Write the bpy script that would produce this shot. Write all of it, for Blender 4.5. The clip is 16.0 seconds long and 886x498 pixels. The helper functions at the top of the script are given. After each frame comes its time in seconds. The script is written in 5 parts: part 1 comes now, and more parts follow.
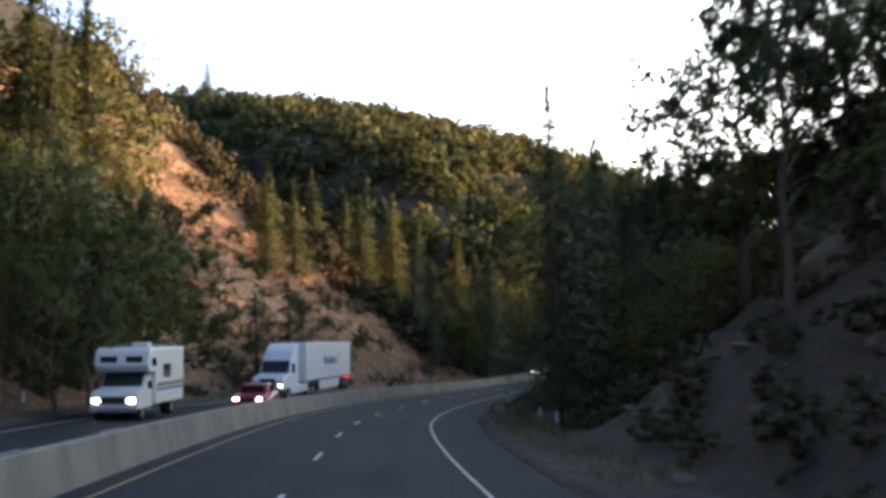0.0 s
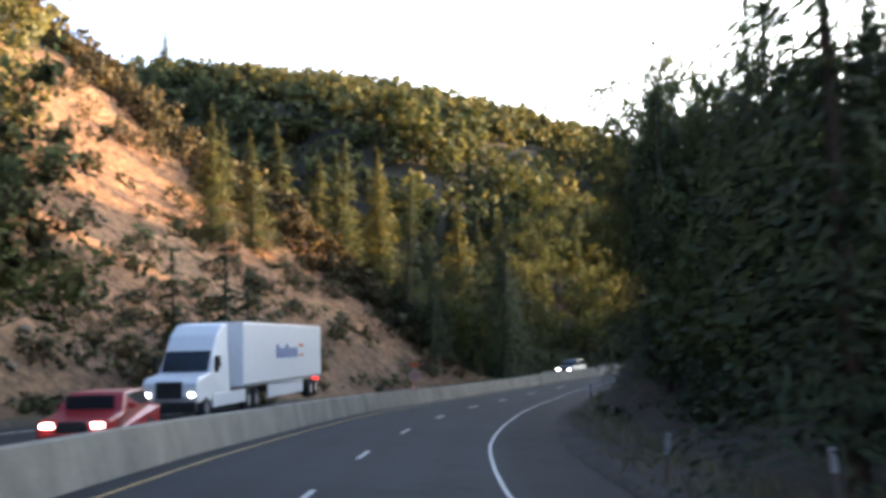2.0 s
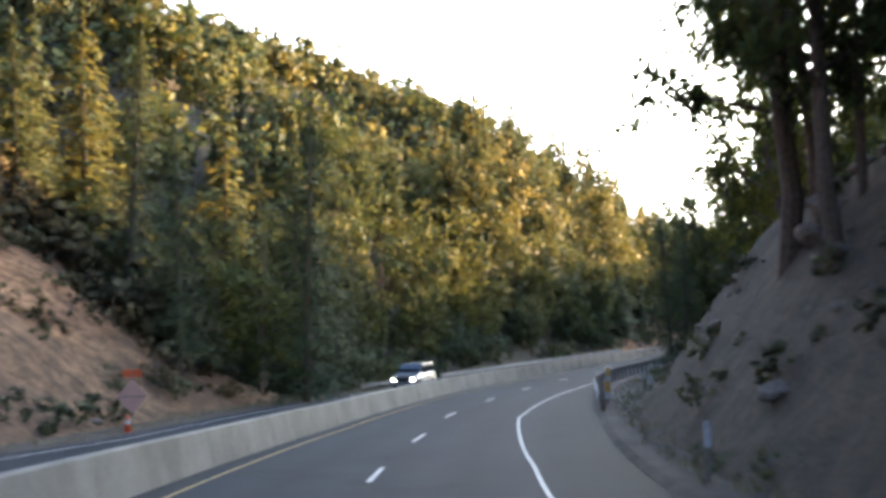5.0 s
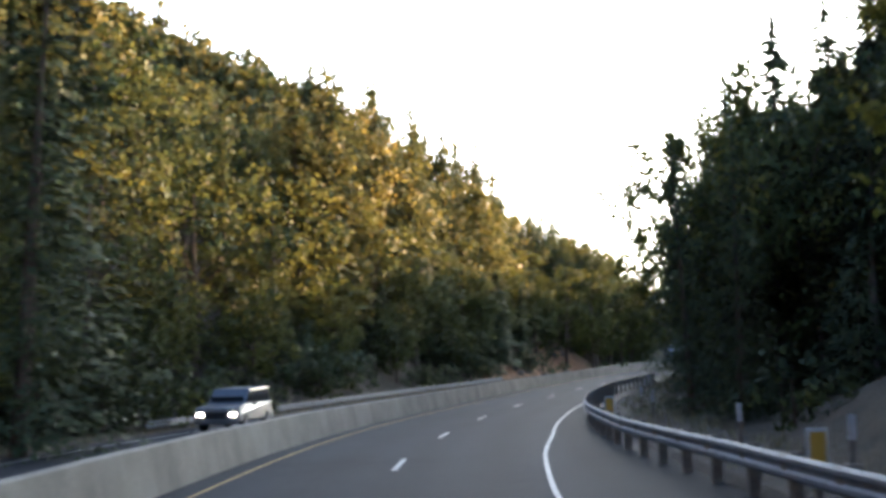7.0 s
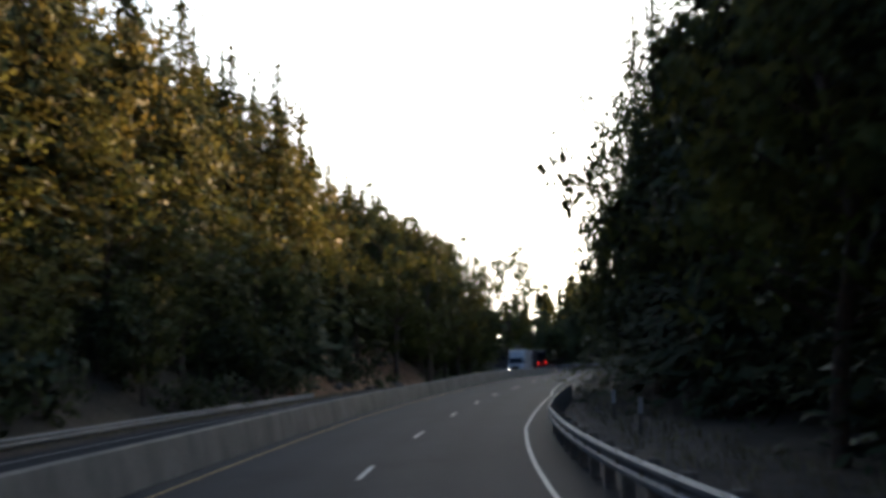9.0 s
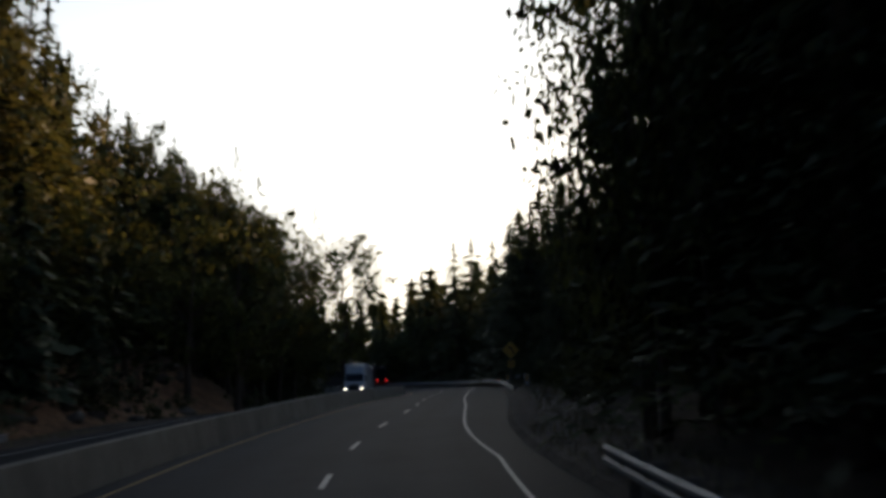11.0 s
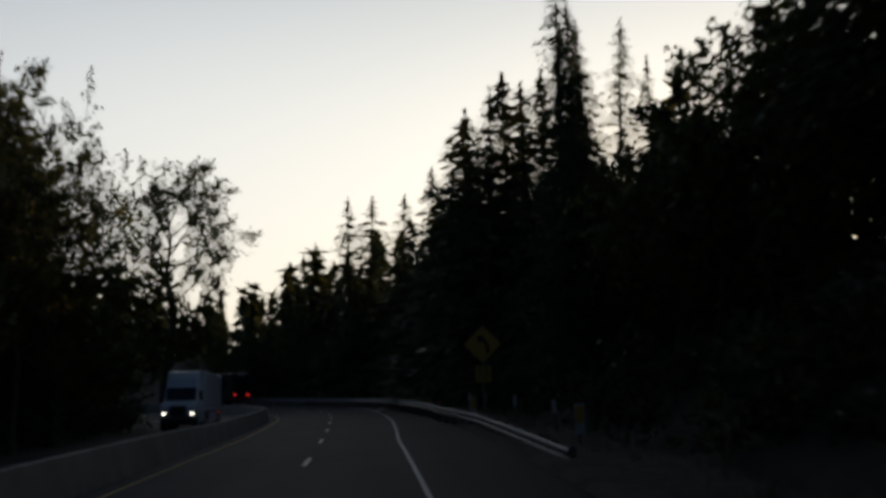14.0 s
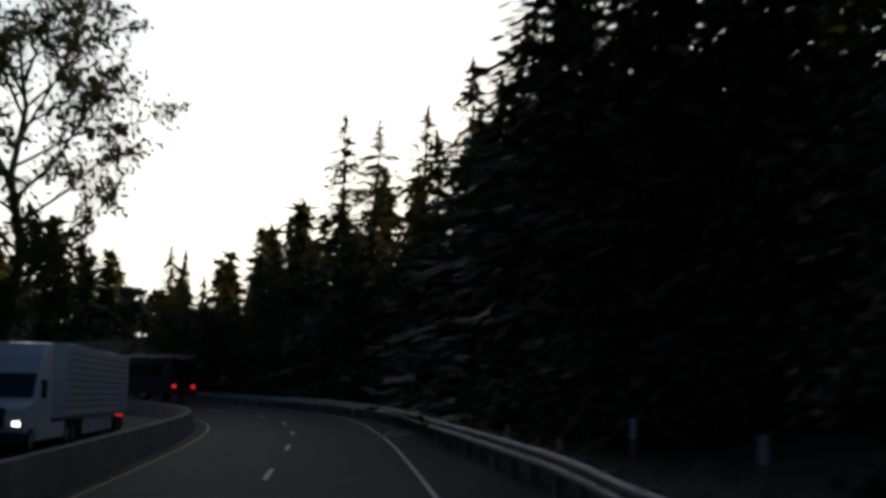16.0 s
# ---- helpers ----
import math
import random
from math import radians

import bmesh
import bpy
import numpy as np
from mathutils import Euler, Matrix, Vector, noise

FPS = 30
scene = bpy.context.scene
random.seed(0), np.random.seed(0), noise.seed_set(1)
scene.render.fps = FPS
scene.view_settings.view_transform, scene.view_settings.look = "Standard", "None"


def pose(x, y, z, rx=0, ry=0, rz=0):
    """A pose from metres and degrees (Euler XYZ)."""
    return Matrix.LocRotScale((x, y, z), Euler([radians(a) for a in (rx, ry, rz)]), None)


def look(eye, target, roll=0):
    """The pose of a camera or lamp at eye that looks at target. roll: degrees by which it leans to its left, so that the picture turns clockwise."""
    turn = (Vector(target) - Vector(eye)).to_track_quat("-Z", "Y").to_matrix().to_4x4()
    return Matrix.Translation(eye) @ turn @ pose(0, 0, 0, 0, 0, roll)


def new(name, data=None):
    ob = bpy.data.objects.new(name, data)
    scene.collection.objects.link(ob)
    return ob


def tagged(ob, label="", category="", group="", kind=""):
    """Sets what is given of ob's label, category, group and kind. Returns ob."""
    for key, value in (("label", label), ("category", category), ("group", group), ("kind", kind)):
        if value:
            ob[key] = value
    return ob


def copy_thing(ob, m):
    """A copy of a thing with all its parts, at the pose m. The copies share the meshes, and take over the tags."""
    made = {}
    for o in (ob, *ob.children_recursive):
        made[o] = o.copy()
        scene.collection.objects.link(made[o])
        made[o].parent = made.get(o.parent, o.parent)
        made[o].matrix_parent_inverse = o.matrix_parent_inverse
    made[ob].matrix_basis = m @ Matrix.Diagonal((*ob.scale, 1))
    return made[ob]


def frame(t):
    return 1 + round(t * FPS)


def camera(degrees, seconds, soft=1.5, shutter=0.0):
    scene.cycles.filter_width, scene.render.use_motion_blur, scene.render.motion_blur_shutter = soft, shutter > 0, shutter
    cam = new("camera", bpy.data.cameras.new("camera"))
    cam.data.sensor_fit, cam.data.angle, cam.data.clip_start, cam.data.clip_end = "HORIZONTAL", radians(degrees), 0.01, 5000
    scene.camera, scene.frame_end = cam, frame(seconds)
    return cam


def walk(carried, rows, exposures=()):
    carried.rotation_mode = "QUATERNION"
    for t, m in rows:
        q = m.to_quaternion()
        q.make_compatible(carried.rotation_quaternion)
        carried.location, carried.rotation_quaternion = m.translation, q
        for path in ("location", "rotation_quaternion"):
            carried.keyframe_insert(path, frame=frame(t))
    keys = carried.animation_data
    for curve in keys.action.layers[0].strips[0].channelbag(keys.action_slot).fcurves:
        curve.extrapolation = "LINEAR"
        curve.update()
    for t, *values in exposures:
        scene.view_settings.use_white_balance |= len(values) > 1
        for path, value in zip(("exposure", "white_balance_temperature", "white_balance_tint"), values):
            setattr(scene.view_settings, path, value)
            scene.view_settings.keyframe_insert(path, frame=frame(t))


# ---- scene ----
cam = camera(44.23, 16.0, soft=3.7, shutter=0.5)
# seconds, x, y, z, yaw, pitch, roll
ROWS = [
    (0, 0.04, -0.00, 2.10, -0.11, 4.70, -0.51),
    (0.5, -0.45, 8.39, 1.72, 0.14, 4.74, -0.40),
    (1, -0.89, 16.23, 1.43, 0.08, 4.73, -0.84),
    (1.5, -1.41, 24.06, 1.07, -0.27, 4.88, -1.28),
    (2, -1.83, 32.81, 0.73, -0.98, 4.88, -1.42),
    (2.5, -2.19, 41.31, 0.36, -2.19, 4.89, -1.67),
    (3, -2.27, 50.42, -0.02, -3.82, 4.95, -2.11),
    (3.5, -2.13, 59.10, -0.34, -5.83, 5.00, -2.65),
    (4, -1.72, 67.27, -0.35, -8.09, 4.81, -2.79),
    (4.2, -1.54, 70.27, -0.35, -9.11, 4.78, -2.87),
    (6.3, 2.68, 102.51, -1.20, -19.29, 6.17, -0.68),
    (6.5, 3.55, 105.22, -1.21, -20.00, 6.24, -0.87),
    (7, 5.52, 111.36, -1.30, -22.02, 6.61, -1.25),
    (7.5, 7.85, 117.85, -1.32, -24.43, 6.77, -1.48),
    (8, 10.77, 125.06, -1.16, -26.98, 6.71, -1.54),
    (8.5, 14.96, 133.83, -1.17, -29.57, 6.87, -1.27),
    (9, 19.64, 142.63, -1.18, -32.21, 6.99, -1.87),
    (9.5, 23.80, 149.80, -1.10, -34.78, 7.12, -1.59),
    (10, 27.83, 156.25, -1.05, -37.14, 7.41, -1.22),
    (10.2, 29.73, 159.06, -0.98, -38.04, 7.46, -1.11),
    (12.5, 54.68, 192.55, -0.10, -45.58, 7.96, -2.84),
    (13, 59.75, 197.68, -0.04, -46.25, 8.07, -2.25),
    (13.5, 64.82, 202.55, 0.24, -46.96, 8.10, -1.78),
    (14, 70.62, 208.85, 0.82, -47.46, 7.93, -1.26),
    (14.5, 76.11, 214.53, 1.00, -47.77, 7.84, 0.08),
    (15, 82.39, 221.08, 1.22, -47.91, 7.79, 1.00),
    (15.5, 88.92, 228.07, 1.41, -47.85, 7.93, 1.69),
    (16, 95.25, 235.06, 1.54, -47.48, 7.78, 1.27),
]
EXPOSURES = [(0.0, 1.45), (1.0, 1.75), (2.0, 2.15), (4.0, 2.8), (7.0, 2.35), (8.0, 1.45), (9.0, 0.65), (10.0, -0.05), (12.5, -1.65), (14.5, -1.7), (16.0, -1.0)]
walk(cam, [(t, pose(x, y, z, 0, 0, yaw) @ pose(0, 0, 0, 90 + pitch) @ pose(0, 0, 0, 0, 0, roll))
           for t, x, y, z, yaw, pitch, roll in ROWS], EXPOSURES)

# ---- light: a low evening sun down the valley ----
SUN_AZ, SUN_EL = 63.0, 6.5          # degrees to the right of +y, degrees above the horizon
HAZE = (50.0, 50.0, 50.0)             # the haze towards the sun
world = bpy.data.worlds.new("evening_sky")
scene.world = world
world.use_nodes = True
wn = world.node_tree
sky = wn.nodes.new("ShaderNodeTexSky")
sky.sky_type, sky.sun_disc = "NISHITA", False
sky.sun_elevation, sky.sun_rotation = radians(SUN_EL), radians(SUN_AZ)
sky.air_density, sky.dust_density, sky.ozone_density = 1.0, 2.5, 2.0
_d = Vector((math.sin(radians(SUN_AZ)) * math.cos(radians(SUN_EL)),
             math.cos(radians(SUN_AZ)) * math.cos(radians(SUN_EL)), math.sin(radians(SUN_EL))))


def sky_ramp(fac, *stops):
    r = wn.nodes.new("ShaderNodeValToRGB")
    r.color_ramp.interpolation = "B_SPLINE"
    while len(r.color_ramp.elements) < len(stops):
        r.color_ramp.elements.new(0.5)
    for spot, (at_f, tone) in zip(r.color_ramp.elements, stops):
        spot.position, spot.color = at_f, (*tone, 1)
    wn.links.new(fac, r.inputs[0])
    return r.outputs[0]


def sky_mix(mode, a, b):
    m = wn.nodes.new("ShaderNodeMix")
    m.data_type, m.blend_type = "RGBA", mode
    m.inputs[0].default_value = 1.0
    for sock, v in ((m.inputs[6], a), (m.inputs[7], b)):
        if isinstance(v, tuple):
            sock.default_value = (*v, 1)
        else:
            wn.links.new(v, sock)
    return m.outputs[2]


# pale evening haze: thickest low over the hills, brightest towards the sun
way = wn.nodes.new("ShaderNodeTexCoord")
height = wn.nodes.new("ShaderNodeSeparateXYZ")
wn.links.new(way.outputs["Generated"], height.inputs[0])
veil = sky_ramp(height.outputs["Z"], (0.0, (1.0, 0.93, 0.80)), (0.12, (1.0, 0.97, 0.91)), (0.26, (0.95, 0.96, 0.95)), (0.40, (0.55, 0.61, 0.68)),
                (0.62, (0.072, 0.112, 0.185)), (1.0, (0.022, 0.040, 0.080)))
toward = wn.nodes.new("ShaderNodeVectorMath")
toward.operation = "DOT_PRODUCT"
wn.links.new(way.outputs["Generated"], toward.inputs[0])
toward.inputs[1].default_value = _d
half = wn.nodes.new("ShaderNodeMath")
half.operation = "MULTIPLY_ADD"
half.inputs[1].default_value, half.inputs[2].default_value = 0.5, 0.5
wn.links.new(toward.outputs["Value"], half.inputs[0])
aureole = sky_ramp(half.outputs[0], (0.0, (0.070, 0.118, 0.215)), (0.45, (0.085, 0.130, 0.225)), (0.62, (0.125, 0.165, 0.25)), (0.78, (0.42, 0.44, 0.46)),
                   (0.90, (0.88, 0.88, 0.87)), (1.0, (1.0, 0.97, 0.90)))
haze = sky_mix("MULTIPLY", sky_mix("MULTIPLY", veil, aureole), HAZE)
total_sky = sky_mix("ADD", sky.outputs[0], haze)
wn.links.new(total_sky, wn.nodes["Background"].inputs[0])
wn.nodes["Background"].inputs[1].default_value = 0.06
sun_data = bpy.data.lights.new("sun", "SUN")
sun_data.energy, sun_data.angle, sun_data.color = 5.0, radians(0.6), (1.0, 0.62, 0.33)
sun = new("sun", sun_data)
sun.matrix_world = look(_d * 800, (0, 0, 0))


# ---- materials ----
def material(name, build, rough=0.8, metal=0.0):
    m = bpy.data.materials.new(name)
    m.use_nodes = True
    nt = m.node_tree
    bsdf = nt.nodes["Principled BSDF"]
    bsdf.inputs["Roughness"].default_value = rough
    bsdf.inputs["Metallic"].default_value = metal
    build(nt, bsdf)
    return m


def tex(nt, kind, scale, detail=4, rough=0.6, coord="Object"):
    c = nt.nodes.new("ShaderNodeTexCoord")
    n = nt.nodes.new(kind)
    n.inputs["Scale"].default_value = scale
    if "Detail" in n.inputs:
        n.inputs["Detail"].default_value = detail
    if "Roughness" in n.inputs and kind == "ShaderNodeTexNoise":
        n.inputs["Roughness"].default_value = rough
    nt.links.new(c.outputs[coord], n.inputs["Vector"])
    return n.outputs[0]


def ramp(nt, fac, *stops):
    r = nt.nodes.new("ShaderNodeValToRGB")
    e = r.color_ramp.elements
    while len(e) < len(stops):
        e.new(0.5)
    for el, (p, c) in zip(e, stops):
        el.position, el.color = p, (*c, 1)
    nt.links.new(fac, r.inputs[0])
    return r.outputs[0]


def mix(nt, a, b, fac, mode="MIX"):
    m = nt.nodes.new("ShaderNodeMix")
    m.data_type, m.blend_type = "RGBA", mode
    for sock, v in ((m.inputs[0], fac), (m.inputs[6], a), (m.inputs[7], b)):
        if isinstance(v, (int, float)):
            sock.default_value = v
        elif isinstance(v, tuple):
            sock.default_value = (*v, 1)
        else:
            nt.links.new(v, sock)
    return m.outputs[2]


def bump(nt, bsdf, height, strength, dist):
    b = nt.nodes.new("ShaderNodeBump")
    b.inputs["Strength"].default_value, b.inputs["Distance"].default_value = strength, dist
    nt.links.new(height, b.inputs["Height"])
    nt.links.new(b.outputs[0], bsdf.inputs["Normal"])


def plain(name, colour, rough=0.6, metal=0.0, vary=0.15):
    def build(nt, bsdf):
        n = tex(nt, "ShaderNodeTexNoise", 6.0)
        lo, hi = tuple(c * (1 - vary) for c in colour), tuple(min(1, c * (1 + vary)) for c in colour)
        nt.links.new(ramp(nt, n, (0.3, lo), (0.7, hi)), bsdf.inputs["Base Color"])
    return material(name, build, rough, metal)


def asphalt_build(nt, bsdf):
    big = tex(nt, "ShaderNodeTexNoise", 0.12, 5)
    fine = tex(nt, "ShaderNodeTexNoise", 22.0, 6, 0.8)
    base = ramp(nt, big, (0.3, (0.022, 0.025, 0.030)), (0.7, (0.033, 0.037, 0.044)))
    grain = ramp(nt, fine, (0.3, (0.55, 0.55, 0.55)), (0.7, (1.25, 1.25, 1.25)))
    across = nt.nodes.new("ShaderNodeAttribute")
    across.attribute_name = "across"
    shifted_d = nt.nodes.new("ShaderNodeMath")
    shifted_d.operation = "MULTIPLY_ADD"
    nt.links.new(across.outputs["Fac"], shifted_d.inputs[0])
    shifted_d.inputs[1].default_value, shifted_d.inputs[2].default_value = 0.05, 0.3
    worn, dull = (1.12, 1.12, 1.12), (0.92, 0.92, 0.92)
    tracks = ramp(nt, shifted_d.outputs[0], (0.04, (0.74, 0.71, 0.68)), (0.125, (0.80, 0.78, 0.75)), (0.135, dull), (0.165, worn), (0.21, dull), (0.255, worn), (0.30, dull),
                  (0.345, worn), (0.39, dull), (0.435, worn), (0.48, dull))
    patches = ramp(nt, tex(nt, "ShaderNodeTexNoise", 0.45, 6, 0.7), (0.34, (0.72, 0.73, 0.75)), (0.46, (1, 1, 1)))
    base = mix(nt, mix(nt, base, tracks, 1.0, "MULTIPLY"), patches, 1.0, "MULTIPLY")
    nt.links.new(mix(nt, base, grain, 1.0, "MULTIPLY"), bsdf.inputs["Base Color"])
    bsdf.inputs["Specular IOR Level"].default_value = 0.08
    bump(nt, bsdf, fine, 0.35, 0.02)


def dirt_build(nt, bsdf):
    big = tex(nt, "ShaderNodeTexNoise", 0.10, 6, 0.65)
    mid = tex(nt, "ShaderNodeTexNoise", 0.9, 6, 0.7)
    fine = tex(nt, "ShaderNodeTexNoise", 7.0, 5, 0.7)
    a = ramp(nt, big, (0.30, (0.048, 0.040, 0.032)), (0.50, (0.080, 0.066, 0.052)), (0.68, (0.13, 0.106, 0.082)))
    b = ramp(nt, mid, (0.35, (0.45, 0.42, 0.38)), (0.65, (1.1, 1.06, 1.0)))
    nt.links.new(mix(nt, a, b, 1.0, "MULTIPLY"), bsdf.inputs["Base Color"])
    bump(nt, bsdf, mix(nt, mid, fine, 0.4), 0.9, 0.35)


def ground_build(nt, bsdf):
    """Bare reddish earth on the cut slopes, forest duff where the attribute says wooded."""
    at = nt.nodes.new("ShaderNodeAttribute")
    at.attribute_name = "wooded"
    big = tex(nt, "ShaderNodeTexNoise", 0.08, 6, 0.65)
    mid = tex(nt, "ShaderNodeTexNoise", 0.7, 7, 0.72)
    fine = tex(nt, "ShaderNodeTexNoise", 5.0, 5, 0.7)
    a = ramp(nt, big, (0.30, (0.36, 0.20, 0.115)), (0.50, (0.52, 0.295, 0.165)), (0.70, (0.55, 0.36, 0.22)))
    b = ramp(nt, mid, (0.33, (0.42, 0.40, 0.36)), (0.62, (1.1, 1.06, 1.0)))
    scree = ramp(nt, tex(nt, "ShaderNodeTexNoise", 1.7, 7, 0.75), (0.42, (0.42, 0.40, 0.37)), (0.50, (0.80, 0.77, 0.72)), (0.60, (1.08, 1.05, 1.0)))
    bare = mix(nt, mix(nt, a, b, 1.0, "MULTIPLY"), scree, 1.0, "MULTIPLY")
    duff = ramp(nt, mid, (0.3, (0.030, 0.028, 0.018)), (0.7, (0.075, 0.062, 0.040)))
    nt.links.new(mix(nt, bare, duff, at.outputs["Fac"]), bsdf.inputs["Base Color"])
    bump(nt, bsdf, mix(nt, mid, fine, 0.35), 1.0, 0.6)


def concrete_build(nt, bsdf):
    big = tex(nt, "ShaderNodeTexNoise", 0.5, 6, 0.7)
    fine = tex(nt, "ShaderNodeTexNoise", 14.0, 5, 0.7)
    a = ramp(nt, big, (0.3, (0.19, 0.172, 0.140)), (0.7, (0.31, 0.285, 0.235)))
    b = ramp(nt, fine, (0.3, (0.8, 0.8, 0.8)), (0.7, (1.08, 1.08, 1.08)))
    c = nt.nodes.new("ShaderNodeTexCoord")          # rain streaks run down the face
    squash = nt.nodes.new("ShaderNodeVectorMath")
    squash.operation = "MULTIPLY"
    squash.inputs[1].default_value = (0.9, 0.9, 0.2)
    nt.links.new(c.outputs["Object"], squash.inputs[0])
    runs = nt.nodes.new("ShaderNodeTexNoise")
    runs.inputs["Scale"].default_value, runs.inputs["Detail"].default_value = 1.0, 5
    nt.links.new(squash.outputs[0], runs.inputs["Vector"])
    streak = ramp(nt, runs.outputs[0], (0.34, (0.80, 0.79, 0.77)), (0.55, (1, 1, 1)))
    nt.links.new(mix(nt, mix(nt, a, b, 1.0, "MULTIPLY"), streak, 1.0, "MULTIPLY"), bsdf.inputs["Base Color"])
    bump(nt, bsdf, fine, 0.3, 0.01)


def leaf_material(name, dark, mid, light, trans=0.35):
    """Leaves that take the sun by the rounding of their clump, and let some of it through."""
    def build(nt, bsdf):
        info = nt.nodes.new("ShaderNodeObjectInfo")
        geo = nt.nodes.new("ShaderNodeNewGeometry")
        per = ramp(nt, geo.outputs["Random Per Island"], (0.0, dark), (0.5, mid), (1.0, light))
        tint = ramp(nt, info.outputs["Random"], (0.0, (0.75, 0.8, 0.8)), (0.5, (1, 1, 1)), (1.0, (1.25, 1.12, 0.85)))
        stand_tone = ramp(nt, tex(nt, "ShaderNodeTexNoise", 0.09, 3), (0.35, (0.78, 0.86, 0.86)), (0.65, (1.22, 1.1, 0.95)))
        col = mix(nt, mix(nt, per, tint, 1.0, "MULTIPLY"), stand_tone, 1.0, "MULTIPLY")
        nt.links.new(col, bsdf.inputs["Base Color"])
        bsdf.inputs["Specular IOR Level"].default_value = 0.2
        outward = nt.nodes.new("ShaderNodeAttribute")
        outward.attribute_name = "clump_normal"
        turn = nt.nodes.new("ShaderNodeVectorTransform")
        turn.vector_type, turn.convert_from, turn.convert_to = "NORMAL", "OBJECT", "WORLD"
        nt.links.new(outward.outputs["Vector"], turn.inputs[0])
        nt.links.new(turn.outputs[0], bsdf.inputs["Normal"])
        tr = nt.nodes.new("ShaderNodeBsdfTranslucent")
        nt.links.new(turn.outputs[0], tr.inputs["Normal"])
        nt.links.new(mix(nt, col, (1.2, 1.05, 0.65), 1.0, "MULTIPLY"), tr.inputs[0])
        ms = nt.nodes.new("ShaderNodeMixShader")
        ms.inputs[0].default_value = trans
        out = nt.nodes["Material Output"]
        nt.links.new(bsdf.outputs[0], ms.inputs[1])
        nt.links.new(tr.outputs[0], ms.inputs[2])
        nt.links.new(ms.outputs[0], out.inputs[0])
    return material(name, build, 0.65)


ASPHALT = material("asphalt", asphalt_build, 0.75)
DIRT = material("dirt", dirt_build, 0.95)
GROUND = material("ground", ground_build, 0.95)
CONCRETE = material("concrete", concrete_build, 0.85)
BARK = plain("bark", (0.09, 0.065, 0.045), 0.9, 0, 0.4)
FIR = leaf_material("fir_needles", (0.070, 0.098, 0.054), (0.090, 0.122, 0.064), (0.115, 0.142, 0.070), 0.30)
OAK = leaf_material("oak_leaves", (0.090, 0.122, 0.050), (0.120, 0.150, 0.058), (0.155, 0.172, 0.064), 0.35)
# lighter OAK and FIR for the hill: sun and haze put into the colour
SUNLIT_OAK = leaf_material("sunlit_oak_leaves", (0.140, 0.155, 0.066), (0.175, 0.185, 0.076), (0.215, 0.205, 0.082), 0.27)
SUNLIT_FIR = leaf_material("sunlit_fir_needles", (0.095, 0.118, 0.052), (0.120, 0.142, 0.060), (0.150, 0.162, 0.066), 0.30)
BRUSH = leaf_material("brush_leaves", (0.11, 0.092, 0.052), (0.155, 0.128, 0.07), (0.21, 0.165, 0.088), 0.28)
SAGE = leaf_material("sage_leaves", (0.098, 0.108, 0.060), (0.130, 0.138, 0.075), (0.17, 0.17, 0.09), 0.28)
WHITE_PAINT = plain("white_paint", (0.42, 0.42, 0.41), 0.6, 0, 0.35)
YELLOW_PAINT = plain("yellow_paint", (0.40, 0.26, 0.07), 0.7, 0, 0.35)
STEEL = plain("galvanised_steel", (0.18, 0.19, 0.20), 0.6, 0.35, 0.3)
WOOD_POST = plain("weathered_post", (0.17, 0.14, 0.11), 0.9, 0, 0.3)


# ---- mesh helpers ----
def mesh_object(name, verts, faces, mat, parent=None, label="", smooth=False, outward=None):
    me = bpy.data.meshes.new(name)
    off = np.zeros(3)
    up = parent
    while up is not None:
        off, up = off + np.array(up.location), up.parent
    verts = np.array([tuple(v) for v in verts], float) - off
    me.from_pydata([tuple(map(float, v)) for v in verts], [], [tuple(map(int, f)) for f in faces])
    me.materials.append(mat)
    if smooth:
        me.polygons.foreach_set("use_smooth", [True] * len(me.polygons))
    me.update()
    if outward is not None:
        me.attributes.new("clump_normal", "FLOAT_VECTOR", "POINT").data.foreach_set("vector", np.asarray(outward, np.float32).ravel())
    ob = new(name, me)
    if parent is not None:
        ob.parent = parent
    if label:
        ob["label"] = label
    return ob


# ---- the road: its lane divider runs through these places (x, y, z) ----
DIVIDER = [
    (8.0, -150, 6.4), (2.2, -60, 2.6), (-1.5, 0, 0.08), (-2.5, 16, -0.6), (-3.25, 32, -1.1), (-3.6, 47, -1.6),
    (-3.3, 60.3, -2.1), (-2.65, 71.3, -2.45), (-1.25, 83.6, -2.75), (0.75, 95.8, -3.05), (3.6, 107.4, -3.25), (8.0, 120, -3.25),
    (12.2, 130.2, -3.2), (17.3, 141.4, -3.15), (23.2, 152, -3.1), (29.5, 162, -3.0), (36.6, 171.8, -2.75), (43.0, 180.4, -2.5),
    (53.2, 193.4, -2.15), (62.4, 203.6, -1.75), (70.1, 210.9, -1.3), (78.3, 219.5, -1.0), (87.2, 228.9, -0.7), (96, 238.2, -0.5),
    (104.3, 247.2, -0.4), (117.2, 261.4, -0.1), (125.1, 270.6, 0.0), (132.4, 280.2, 0.1), (138, 289, 0.2), (141.5, 299, 0.3),
    (143, 310, 0.5), (142, 323, 0.8)]
DIVIDER += [(137, 338, 1.2), (128, 355, 1.7)]
BANKS = [(-150, -0.02), (0, -0.012), (24, 0.015), (59, 0.05), (90, 0.04), (120, -0.02), (190, -0.03), (215, -0.03), (245, -0.07), (440, -0.07)]  # by y
_c = np.array(DIVIDER, float)
_l = np.concatenate([[0], np.cumsum(np.linalg.norm(np.diff(_c[:, :2], axis=0), axis=1))])
S = np.arange(0, _l[-1], 1.0)
P = np.stack([np.interp(S, _l, _c[:, k]) for k in range(3)], 1)
